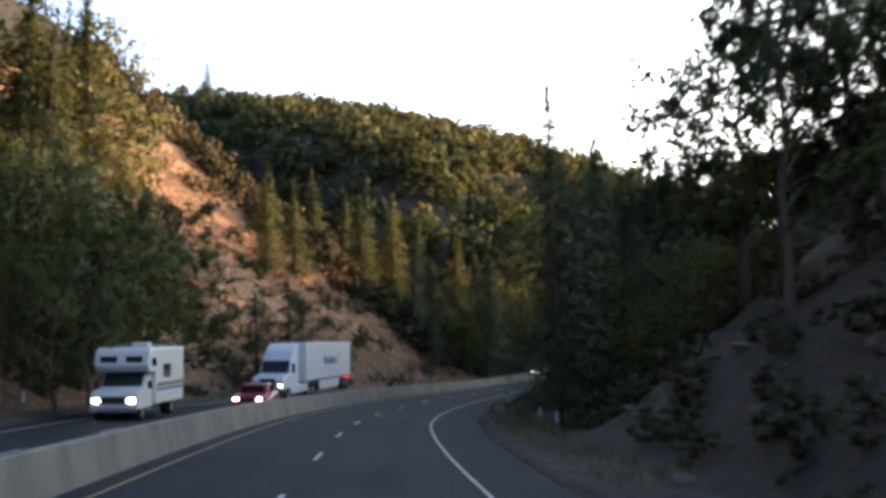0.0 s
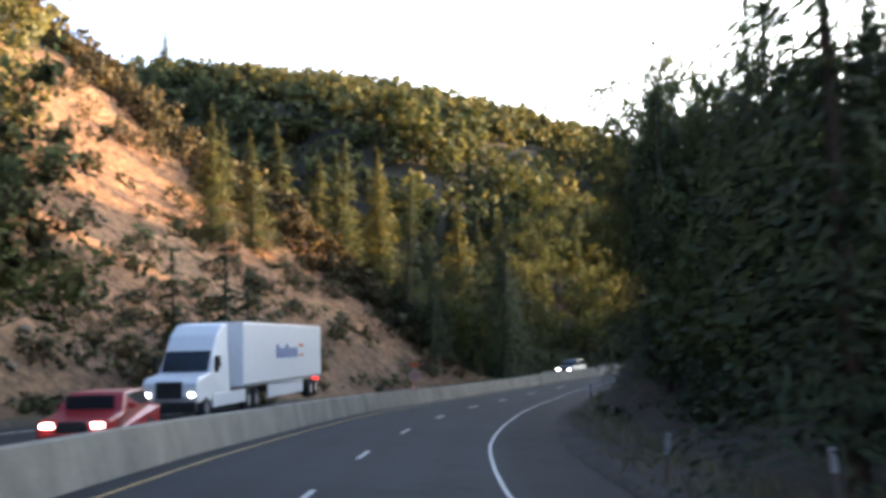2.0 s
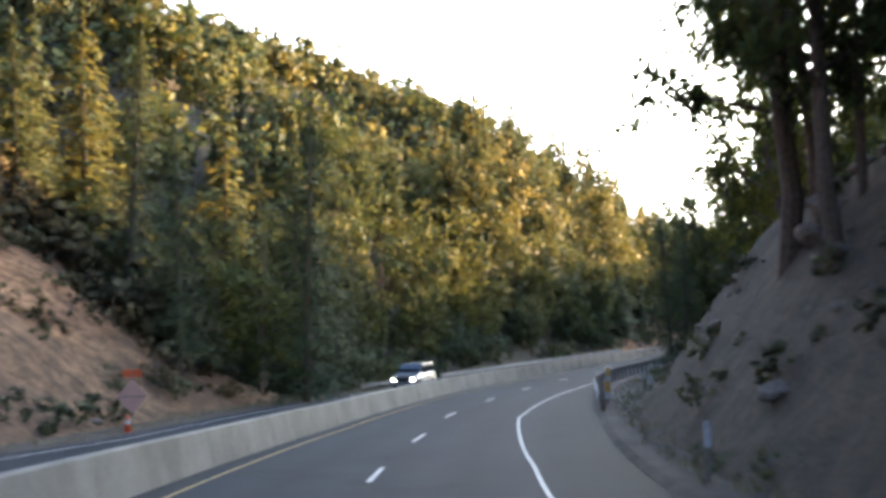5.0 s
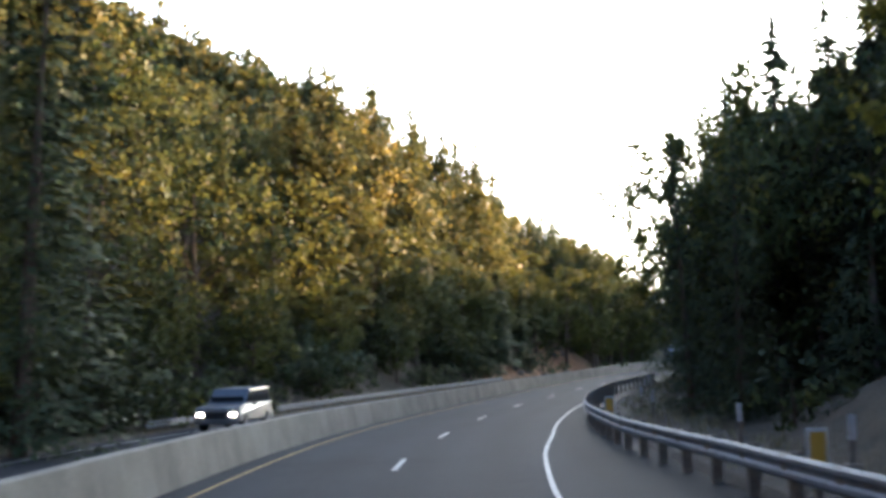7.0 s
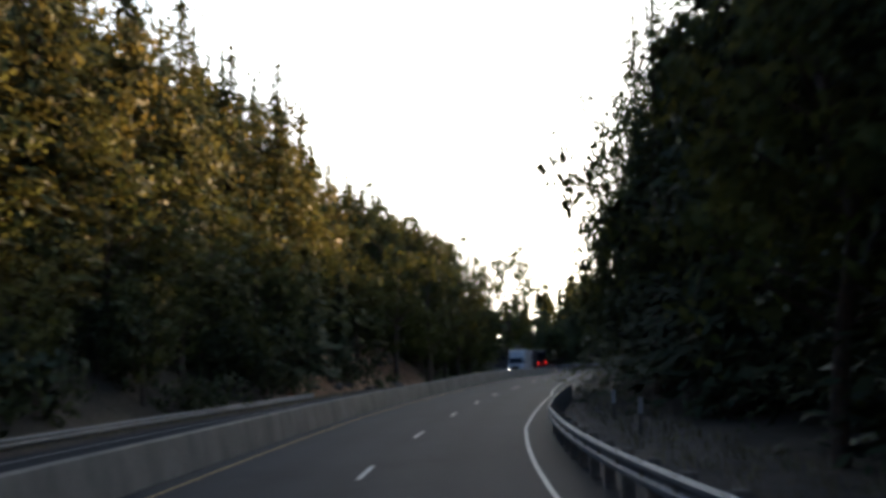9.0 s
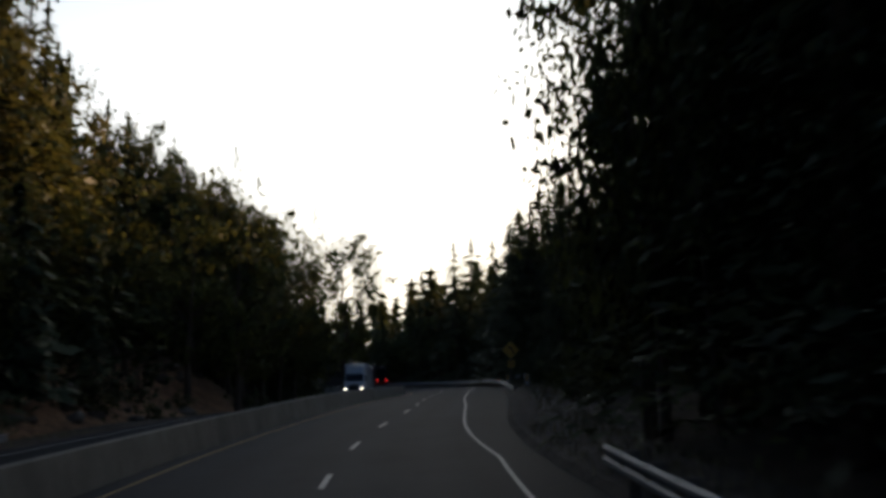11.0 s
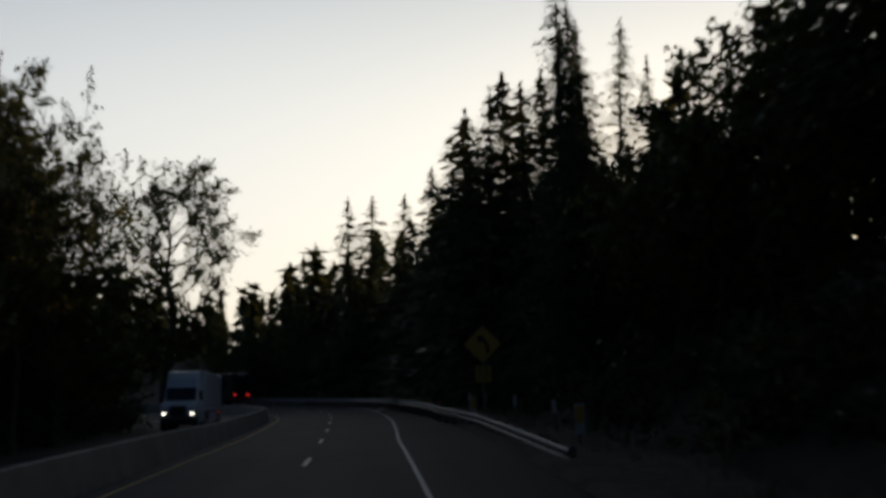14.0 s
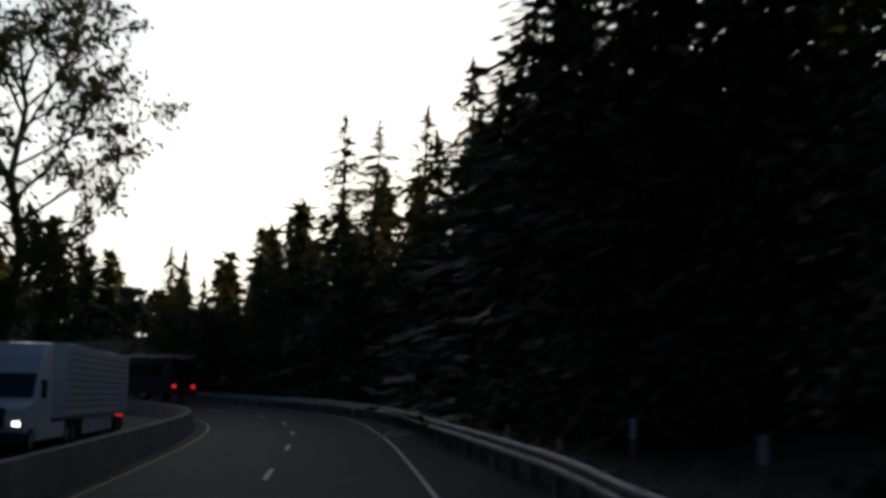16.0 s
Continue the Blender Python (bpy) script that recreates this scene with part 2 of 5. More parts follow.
for _ in range(3):
    pad = np.concatenate([P[:1].repeat(6, 0) + (P[0] - P[1]) * np.arange(6, 0, -1)[:, None], P,
                          P[-1:].repeat(6, 0) + (P[-1] - P[-2]) * np.arange(1, 7)[:, None]])
    P = np.stack([np.convolve(pad[:, k], np.ones(13) / 13, "valid") for k in range(3)], 1)
TAN = np.gradient(P, axis=0)
TAN /= np.linalg.norm(TAN[:, :2], axis=1)[:, None]
LEFT = np.stack([-TAN[:, 1], TAN[:, 0]], 1)
BANK = np.interp(P[:, 1], [b[0] for b in BANKS], [b[1] for b in BANKS])


def s_at(y):
    """The place along the road where its divider passes that y."""
    return float(np.interp(y, P[:, 1], S))


def road(s, d, h=0.0):
    """The place d metres to the left of the divider, h above the road."""
    i = np.clip(s, 0, len(S) - 1.001)
    k = int(i)
    f = i - k
    p, n, b = P[k] * (1 - f) + P[k + 1] * f, LEFT[k] * (1 - f) + LEFT[k + 1] * f, BANK[k] * (1 - f) + BANK[k + 1] * f
    return Vector((p[0] + n[0] * d, p[1] + n[1] * d, p[2] + b * d + h))


def heading(s):
    """The road's direction there, degrees to the left of +y."""
    k = int(np.clip(s, 0, len(S) - 1))
    return math.degrees(math.atan2(-TAN[k, 0], TAN[k, 1]))


def shifted(s, shift):
    return float(np.interp(np.interp(s, S, P[:, 1]), *zip(*shift))) if shift else 0.0


def strip(name, s0, s1, section, mat, step=1.0, closed=False, parent=None, label="", shift=None, lift=None):
    """A mesh drawn along the road: section is a list of (d, h); shift: (y, more d) pairs; lift: (y, more h)."""
    ss = np.linspace(s0, s1, max(2, int(round((s1 - s0) / step)) + 1))
    n = len(section)
    more = [shifted(s, shift) for s in ss]
    v = [road(s, d + m, h + shifted(s, lift)) for s, m in zip(ss, more) for d, h in section]
    f = []
    for a in range(len(ss) - 1):
        for b in range(n if closed else n - 1):
            c = (b + 1) % n
            f.append((a * n + b, a * n + c, (a + 1) * n + c, (a + 1) * n + b))
    if closed:
        f.append(tuple(range(n - 1, -1, -1)))
        f.append(tuple((len(ss) - 1) * n + b for b in range(n)))
    return mesh_object(name, v, f, mat, parent, label)


EDGE_R, EDGE_L = -5.25, 12.8          # pavement edges
END = S[-1] - 2
ROAD_SECTION = [(EDGE_R, -0.25), (EDGE_R, 0), (-3.66, 0), (0, 0), (3.66, 0), (8, 0), (EDGE_L, 0), (EDGE_L, -0.25)]
road_mesh = strip("road", 0, END, ROAD_SECTION, ASPHALT)
road_mesh.data.attributes.new("across", "FLOAT", "POINT").data.foreach_set(
    "value", np.tile(np.array([d for d, h in ROAD_SECTION], np.float32), len(road_mesh.data.vertices) // len(ROAD_SECTION)))
tagged(road_mesh,
       "worn grey asphalt highway curving down the valley", "road", kind="structure")
tagged(strip("verge_right", 0, END, [(EDGE_R + 0.05, 0.02), (EDGE_R - 0.15, 0.12), (EDGE_R - 0.45, 0.10), (-7.6, 0.05), (-10.5, -0.6)], DIRT),
       "dusty dirt verge with a low asphalt berm", "verge", kind="structure")
tagged(strip("verge_left", 0, END, [(EDGE_L - 0.05, -0.03), (EDGE_L + 0.8, 0.0), (15.4, 0.05), (18.3, -0.6)], DIRT),
       "dusty dirt verge beside the far lanes", "verge", kind="structure")


def line(name, d, w, mat, label, s0=20, s1=END, shift=None):
    tagged(strip(name, s0, s1, [(d - w / 2, 0.006), (d + w / 2, 0.006)], mat, shift=shift), label, "road marking", kind="structure")


line("edge_line_right", 0, 0.09, WHITE_PAINT, "worn white edge line on the asphalt",
     shift=((20, -3.55), (29, -3.35), (52, -2.95), (66, -2.9), (82, -3.13), (106, -3.12), (114, -2.75), (121, -2.35), (128, -2.5), (135, -2.8), (141, -3.2),
            (151, -3.42), (160, -3.5), (172, -3.5), (180, -3.83), (192, -4.3), (202, -3.7), (210, -3.28), (220, -2.75), (236, -2.7), (250, -3.15), (268, -3.2), (285, -3.6)))
line("edge_line_median", 3.62, 0.085, YELLOW_PAINT, "worn yellow line beside the concrete barrier")
line("edge_line_median_far", 5.45, 0.085, YELLOW_PAINT, "worn yellow line on the far side of the barrier")
line("edge_line_far", 11.7, 0.13, WHITE_PAINT, "worn white edge line of the far lanes")

# ---- terrain ----
def value_noise(x, y, seed=0):
    """Smooth noise in 0..1 on arrays."""
    xi, yi = np.floor(x).astype(np.int64), np.floor(y).astype(np.int64)
    fx, fy = x - xi, y - yi
    fx, fy = fx * fx * (3 - 2 * fx), fy * fy * (3 - 2 * fy)

    def h(a, b):
        n = (a * 374761393 + b * 668265263 + seed * 974711) & 0x7FFFFFFF
        n = ((n ^ (n >> 13)) * 1274126177) & 0x7FFFFFFF
        return ((n ^ (n >> 16)) & 0xFFFF) / 65535.0
    return (h(xi, yi) * (1 - fx) + h(xi + 1, yi) * fx) * (1 - fy) + (h(xi, yi + 1) * (1 - fx) + h(xi + 1, yi + 1) * fx) * fy


def fractal(x, y, scale, octaves=4, seed=0):
    out, amp, tot = 0, 1.0, 0.0
    for o in range(octaves):
        out = out + amp * value_noise(x / scale, y / scale, seed + o)
        tot += amp
        amp, scale = amp * 0.5, scale * 0.5
    return out / tot - 0.5


def nearest(x, y):
    """Along and across the road for arrays of places."""
    x, y = np.atleast_1d(x).astype(float).ravel(), np.atleast_1d(y).astype(float).ravel()
    s, d = np.empty(len(x)), np.empty(len(x))
    Q = P[::2]
    for a in range(0, len(x), 20000):
        xx, yy = x[a:a + 20000, None], y[a:a + 20000, None]
        k = np.argmin((Q[None, :, 0] - xx) ** 2 + (Q[None, :, 1] - yy) ** 2, 1) * 2
        rel = np.stack([xx[:, 0] - P[k, 0], yy[:, 0] - P[k, 1]], 1)
        d[a:a + 20000] = (rel * LEFT[k]).sum(1)
        s[a:a + 20000] = S[k] + (rel * TAN[k, :2]).sum(1)
        far = np.hypot(rel[:, 0], rel[:, 1])
        d[a:a + 20000] = np.sign(d[a:a + 20000]) * np.maximum(np.abs(d[a:a + 20000]), far * 0.98)
    return np.clip(s, 0, S[-1]), d


def smooth(a, lo, hi):
    t = np.clip((a - lo) / (hi - lo), 0, 1)
    return t * t * (3 - 2 * t)


S_SPUR, S_HILL = s_at(139), s_at(168)   # end of the near spur, start of the next hill; a ravine between them


def ground_height(x, y):
    shape = np.shape(x)
    s, d = nearest(x, y)
    xf, yf = np.ravel(x).astype(float), np.ravel(y).astype(float)
    z0 = np.interp(s, S, P[:, 2]) + np.interp(s, S, BANK) * np.clip(d, -8, 15)
    n1 = fractal(xf, yf, 18, 4, 3)
    n2 = fractal(xf, yf, 60, 3, 11)
    along, aside = xf * 0.59 + yf * 0.81, yf * 0.59 - xf * 0.81     # down the valley, and to its left
    # left side: a near spur, a ravine, and the wooded hill
    u = np.maximum(d - 16.0 - 1.5 * n1, 0)
    spur = 0.80 * np.minimum(u, 80)
    hill = np.where(u < 44, 0.90 * u, 39.6 + 0.33 * np.minimum(u - 44, 28) + 0.21 * np.clip(u - 72, 0, 83) - 0.25 * np.maximum(u - 155, 0))
    hill = hill + 7.0 * np.exp(-((xf + 38) ** 2 + (yf - 335) ** 2) / 60.0 ** 2)
    hill = hill * (1 - 0.85 * smooth(along, 262, 335))
    hill = hill * (1 - 0.25 * smooth(along, 240, 275) * (1 - smooth(aside, 74, 110)))
    past = smooth(s, S_SPUR + 1, S_SPUR + 15)
    up = smooth(s - 0.2 * u, S_HILL - 34, S_HILL + 4)
    ravine = -3.5 * smooth(u, 0, 6) + np.maximum(u - 14, 0) * 0.36
    left = spur * (1 - past) + past * (np.maximum(hill, ravine) * up + ravine * (1 - up))
    n3 = fractal(xf, yf, 7, 2, 29)
    gully = (np.abs(fractal(s * 1.0, d * 0.16, 9, 2, 51)) - 0.1) * 5.0 * (1 - past)
    left = left + gully * smooth(u, 1, 9)
    left = np.where(u > 0, left + (n1 * 3.0 + n2 * 6) * smooth(u, 0, 12) + n3 * 1.6 * smooth(u, 0, 5), 0)
    # right side: a cut bank under a wooded hill, lower towards the far end
    toe = 8.0 + 5 * (fractal(s, 0 * s, 45, 2, 5) + 0.15) * 2 * smooth(s, s_at(60), s_at(90))
    near_bank = smooth(s, s_at(90), s_at(98)) * (1 - smooth(s, s_at(122), s_at(130)))
    toe = toe * (1 - near_bank) + 6.6 * near_bank
    w = np.maximum(-d - toe - 1.5 * n1 * (1 - near_bank), 0)
    right = np.where(w < 24, 0.70 * w, 16.8 + 0.20 * np.minimum(w - 24, 60))
    right = right * (1 - 0.62 * smooth(s, s_at(36), s_at(44)) * (1 - smooth(s, s_at(74), s_at(84))))
    right = right * (1 - 0.70 * smooth(s, s_at(205), s_at(275))) * (1 - (0.08 * smooth(s, s_at(88), s_at(108)) + 0.35 * smooth(s, s_at(126), s_at(137))) * (1 - smooth(s, s_at(165), s_at(185))))
    cut = np.where(w < 4.6, 1.35 * w, 6.2 + 0.5 * (w - 4.6))
    right = right * (1 - near_bank) + cut * near_bank
    right = np.where(w > 0, right + (n1 * 3.0 + n2 * 4) * smooth(w, 0, 10) + n3 * 1.5 * smooth(w, 0, 3), 0)
    far = smooth(np.hypot(xf - 60, yf - 150), 420, 900)
    z = z0 + np.where(d > 0, left, right) * (1 - 0.8 * far)
    under = (d > EDGE_R - 1.2) & (d < EDGE_L + 1.2)
    z = np.where(under, z0 - 0.45, z - 0.12)
    return z.reshape(shape)


def wooded(x, y):
    """How far the ground goes from bare earth to the dark forest floor colour, 0 to 1."""
    shape = np.shape(x)
    s, d = nearest(x, y)
    n = fractal(np.ravel(x), np.ravel(y), 14, 3, 21)
    bare = smooth(d, 13, 14) * (1 - smooth(d - 25 * n, 62, 70)) * (1 - smooth(s, S_SPUR + 4, S_SPUR + 10))
    # slope foot mixed halfway to duff: grey scree, and shade put into the colour
    bare = bare * (1 - 0.5 * (1 - smooth(d - 8 * n, 19, 25)))
    bank = smooth(-d, 5, 6) * (1 - smooth(-d + 18 * n, 15, 20)) * (0.09 - 0.04 * smooth(s, s_at(128), s_at(150)))
    rock = 0.8 * smooth(d, 13, 14) * (1 - smooth(d - 10 * n, 19, 22)) * smooth(s, s_at(200), s_at(208)) * (1 - smooth(s, s_at(232), s_at(245)))
    return np.clip(1 - np.maximum(np.maximum(bare, bank), rock), 0, 1).reshape(shape)


def lines(core0, core1, step, reach):
    a = np.arange(core0, core1 + step, step)
    g = [step]
    while sum(g) < reach:
        g.append(g[-1] * 1.22)
    o = np.cumsum(g)
    return np.concatenate([core0 - o[::-1], a, a[-1] + o])


GX, GY = lines(-150, 190, 2.0, 3500), lines(-25, 400, 2.0, 3500)
XX, YY = np.meshgrid(GX, GY)
ZZ = ground_height(XX, YY)
nx, ny = len(GX), len(GY)
gv = np.stack([XX.ravel(), YY.ravel(), ZZ.ravel()], 1)
ii = np.arange(nx * ny).reshape(ny, nx)
gf = np.stack([ii[:-1, :-1].ravel(), ii[:-1, 1:].ravel(), ii[1:, 1:].ravel(), ii[1:, :-1].ravel()], 1)
ground = mesh_object("ground", gv, gf, GROUND, smooth=True)
att = ground.data.attributes.new("wooded", "FLOAT", "POINT")
att.data.foreach_set("value", wooded(XX, YY).ravel().astype(np.float32))
tagged(ground, "steep reddish earth slopes and dark forest floor", "ground", kind="structure")


def gz(x, y):
    return float(ground_height(np.array([x]), np.array([y]))[0])


# ---- median barrier ----
tagged(strip("median_barrier", 0, END, [(4.27, -0.05), (4.45, 0.84), (4.48, 0.87), (4.66, 0.87), (4.69, 0.84), (4.87, -0.05)],
             CONCRETE, 1.0, True), "long pale concrete median barrier with dark streaks", "barrier", kind="structure")

# ---- lane dashes ----
DASH_AT = ((-5, 125.6), (0, 180.1), (3, 211.4), (6, 246.5), (8, 266.0), (11, 297.0), (13, 320.0), (16, 353.5), (19, 383.0), (21, 399.5), (25, 442.7), (27, 462.5), (35, 549.7))
DASH_ASIDE = ((180, 0.2), (200, 0.42), (211, 0.35), (235, 0.27), (257, 0.2), (266, 0.25), (276, 0.6), (286, 0.42), (297, 0.15), (308, 0.03), (320, -0.05), (330, -0.2),
              (341, -0.45), (354, -0.6), (383, -0.49), (399, -0.21), (442, 0.05), (470, -0.1))
for far_side in (False, True):
    for k in range(-14, 45):
        s = float(np.interp(k, *zip(*DASH_AT))) if -5 <= k <= 35 else (125.6 + 10.9 * (k + 5) if k < 0 else 549.7 + 10.9 * (k - 35))
        if not 20 < s < END - 5:
            continue
        d0 = 8.6 if far_side else float(np.interp(s, *zip(*DASH_ASIDE)))
        tagged(strip("lane_dash", s - 1.4, s + 1.4, [(d0 - 0.06, 0.006), (d0 + 0.06, 0.006)], WHITE_PAINT, 1.0),
               "worn white lane dash on the asphalt", "road marking", "lane dashes", "structure")


# ---- trees ----
def unit(a):
    return a / np.maximum(np.linalg.norm(a, axis=1)[:, None], 1e-6)


def quads(centres, ax, ay, outward):
    """Leaf sprays: quads round the centres, spanned by ax and ay, on a rounding that looks outward."""
    n = len(centres)
    v = np.empty((n, 4, 3))
    v[:, 0], v[:, 1], v[:, 2], v[:, 3] = centres - ax - ay * 0.25, centres - ay * 0.9, centres + ax + ay * 0.2, centres + ay
    own = unit(np.cross(ax, ay))
    own *= np.sign((own * outward).sum(1))[:, None]
    face = unit(unit(outward) + 0.25 * own)
    return v.reshape(-1, 3), np.arange(n * 4).reshape(n, 4), np.repeat(face, 4, 0)


def trunk_mesh(rng, height, r0, bend=0.03, limbs=(), sides=7):
    v, f = [], []

    def tube(pts, radii):
        base = len(v)
        for (p, r) in zip(pts, radii):
            for k in range(sides):
                a = 2 * math.pi * k / sides
                v.append((p[0] + r * math.cos(a), p[1] + r * math.sin(a), p[2]))
        for a in range(len(pts) - 1):
            for k in range(sides):
                f.append((base + a * sides + k, base + a * sides + (k + 1) % sides,
                          base + (a + 1) * sides + (k + 1) % sides, base + (a + 1) * sides + k))
    zs = np.linspace(-1.0, height, 8)
    ox = np.cumsum(rng.normal(0, bend, 8)) * height / 8
    oy = np.cumsum(rng.normal(0, bend, 8)) * height / 8
    pts = np.stack([ox - ox[0], oy - oy[0], zs], 1)
    tube(pts, [max(0.03, r0 * (1 - 0.93 * max(z, 0) / height)) for z in zs])
    for z0, ang, length, rise in limbs:
        p0 = np.array([np.interp(z0, zs, pts[:, 0]), np.interp(z0, zs, pts[:, 1]), z0])
        di = np.array([math.cos(ang), math.sin(ang), rise])
        r = r0 * 0.4 * (1 - 0.7 * z0 / height)
        tube([p0, p0 + di * length * 0.5 + np.array([0, 0, 0.06 * length]), p0 + di * length], [r, r * 0.6, r * 0.2])
    return v, f


def fir_mesh(rng, height, spread, whorls, sprays, size, sparse=0.0, base=0.05, droop=0.35, power=1.0):
    """Crown of a conifer: whorls of drooping branches, each a row of small needle sprays."""
    C, A, B, N = [], [], [], []
    for w in range(whorls):
        t = base + (1 - base) * (w + rng.random() * 0.7) / whorls
        z = t * height
        reach = spread * (1 - t) ** power * (0.7 + 0.5 * rng.random()) + 0.15
        nb = max(3, int(round(6 + 4 * (1 - t))))
        for b in range(nb):
            if rng.random() < sparse:
                continue
            a = rng.random() * 2 * math.pi
            L = min(reach * (0.72 + 0.45 * rng.random()), spread * (1 - t) ** power * 1.02 + 0.15)
            di = np.array([math.cos(a), math.sin(a), 0])
            si = np.array([-math.sin(a), math.cos(a), 0])
            m = max(2, int(round(sprays * L / spread)) + 1)
            for k in range(m):
                q = (k + 0.5 + 0.4 * rng.random()) / m
                c = di * L * q + np.array([0, 0, z + 0.12 * L * q - droop * L * q * q + 0.12 * rng.normal()]) + si * rng.normal() * 0.13 * L
                sz = size * (0.6 + 0.8 * rng.random()) * (1.15 - 0.4 * q)
                ax = (di + si * rng.normal() * 0.5 + np.array([0, 0, rng.normal() * 0.35 - 0.3])) * sz * 1.5
                ay = (si * rng.choice([-1, 1]) + di * rng.normal() * 0.3 + np.array([0, 0, rng.normal() * 0.6])) * sz * 0.5
                C.append(c), A.append(ax), B.append(ay), N.append(di + np.array([0, 0, 0.35]) + si * rng.normal() * 0.3)
    for k in range(8):
        C.append(np.array([0, 0, height * (0.95 + 0.010 * k)])), A.append(np.array([0.10 * rng.normal(), 0.10, 0.25])), B.append(np.array([0.12, 0.12 * rng.normal(), 0.1])), N.append(np.array([0.3 * rng.normal(), 0.3 * rng.normal(), 1.0]))
    return quads(np.array(C), np.array(A), np.array(B), np.array(N))


def oak_mesh(rng, centre_z, rx, rz, clumps, per, leaf):
    """Crown of a broadleaf: leaf sprays over many uneven clumps, with gaps."""
    C, A, B, N = [], [], [], []
    for c in range(clumps):
        u = rng.normal(size=3)
        u /= np.linalg.norm(u)
        q = 0.30 + 0.70 * rng.random() ** 0.6
        cc = np.array([u[0] * rx * q, u[1] * rx * q, centre_z + u[2] * rz * q])
        cr = rx * (0.13 + 0.15 * rng.random())
        pts = rng.normal(size=(per, 3))
        pts /= np.linalg.norm(pts, axis=1)[:, None]
        pts = cc + pts * cr * (0.35 + 0.8 * rng.random((per, 1))) * np.array([1, 1, 0.75])
        a = rng.normal(size=(per, 3))
        a /= np.linalg.norm(a, axis=1)[:, None]
        b = np.cross(a, rng.normal(size=(per, 3)))
        b /= np.linalg.norm(b, axis=1)[:, None]
        sz = leaf * (0.5 + 0.9 * rng.random((per, 1)))
        C.append(pts), A.append(a * sz), B.append(b * sz * 0.7), N.append(unit(pts - cc) + 0.7 * u + np.array([0, 0, 0.12]))
    return quads(np.concatenate(C), np.concatenate(A), np.concatenate(B), np.concatenate(N))


def branching(rng, height, reach, limbs, branches, twigs, per, leaf):
    """An open broadleaf: limbs fork into branches and twigs, and leaves sit along the twigs. Gives crown and trunk."""
    v, f = [], []
    C, A, B, N = [], [], [], []
    middle = np.array([0, 0, height * 0.58])

    def turned(di, spread):
        q = di + rng.normal(size=3) * spread
        return q / np.linalg.norm(q)

    def tube(pts, radii, sides):
        base = len(v)
        for p, r in zip(pts, radii):
            for k in range(sides):
                a = 2 * math.pi * k / sides
                v.append((p[0] + r * math.cos(a), p[1] + r * math.sin(a), p[2] + (0.3 * r * math.sin(a * 2))))
        for a in range(len(pts) - 1):
            for k in range(sides):
                f.append((base + a * sides + k, base + a * sides + (k + 1) % sides, base + (a + 1) * sides + (k + 1) % sides, base + (a + 1) * sides + k))

    zs = np.linspace(-1.0, height * 0.86, 7)
    sway = np.cumsum(rng.normal(0, 0.022 * height, (7, 2)), 0)
    stem = np.column_stack([sway - sway[0], zs])
    r0 = 0.017 * height
    tube(stem, [r0 * (1.15 - 0.95 * k / 6) for k in range(7)], 8)
    for n in range(limbs):
        z0 = height * (0.20 + 0.60 * (n + rng.random()) / limbs)
        p0 = np.array([np.interp(z0, zs, stem[:, 0]), np.interp(z0, zs, stem[:, 1]), z0])
        a = n * 2.4 + rng.normal() * 0.4
        rise = 0.15 + 0.75 * (z0 / height) + 0.25 * rng.random()
        di = np.array([math.cos(a), math.sin(a), rise])
        di /= np.linalg.norm(di)
        shrink = math.sqrt(max(0.12, 1 - ((z0 / height - 0.5) / 0.52) ** 2))
        L = reach * shrink * (0.75 + 0.4 * rng.random())
        bend = turned(di, 0.18)
        q1, q2 = p0 + di * L * 0.5, p0 + di * L * 0.5 + bend * L * 0.5
        rl = r0 * (0.5 - 0.3 * z0 / height)
        tube([p0, q1, q2], [rl, rl * 0.65, rl * 0.25], 6)
        for b in range(branches):
            t = 0.28 + 0.72 * (b + rng.random()) / branches
            s0 = p0 + (q1 - p0) * (t * 2) if t < 0.5 else q1 + (q2 - q1) * (t * 2 - 1)
            bd = turned(bend + np.array([0, 0, 0.15]), 0.62)
            bl = L * (0.20 + 0.22 * rng.random())
            e0 = s0 + bd * bl
            tube([s0, e0], [rl * 0.35, rl * 0.12], 4)
            for k in range(twigs):
                ts = s0 + (e0 - s0) * (0.25 + 0.75 * rng.random())
                td = turned(bd, 0.7)
                tl = bl * (0.30 + 0.35 * rng.random())
                q = rng.random((per, 1)) ** 0.7
                pts = ts + td * tl * q * 1.1 + rng.normal(size=(per, 3)) * (0.10 + 0.07 * tl)
                a_, b_ = unit(rng.normal(size=(per, 3))), rng.normal(size=(per, 3))
                sz = leaf * (0.55 + 0.8 * rng.random((per, 1)))
                C.append(pts), A.append(a_ * sz), B.append(unit(np.cross(a_, b_)) * sz * 0.7)
                N.append(unit(pts - (ts + td * tl * 0.4)) * 0.7 + unit(pts - middle) + np.array([0, 0, 0.15]))
    return quads(np.concatenate(C), np.concatenate(A), np.concatenate(B), np.concatenate(N)), (v, f)


def tree(name, label, category, crown, trunk, leaf_mat, group=""):
    e = new(name)
    mesh_object("trunk", *trunk, BARK, e)
    mesh_object("crown", crown[0], crown[1], leaf_mat, e, outward=crown[2])
    return tagged(e, label, category, group)


def oak_limbs(rng, h, rx, n):
    return [(h * (0.22 + 0.33 * rng.random()), rng.random() * 6.28, rx * (0.5 + 0.3 * rng.random()), 0.3 + 0.5 * rng.random()) for _ in range(n)]


RNG = np.random.default_rng(7)
FIR_LABEL = "dark green conifer with drooping branches on the hillside"
OAK_LABEL = "broadleaf oak with olive green leaves on the slope"
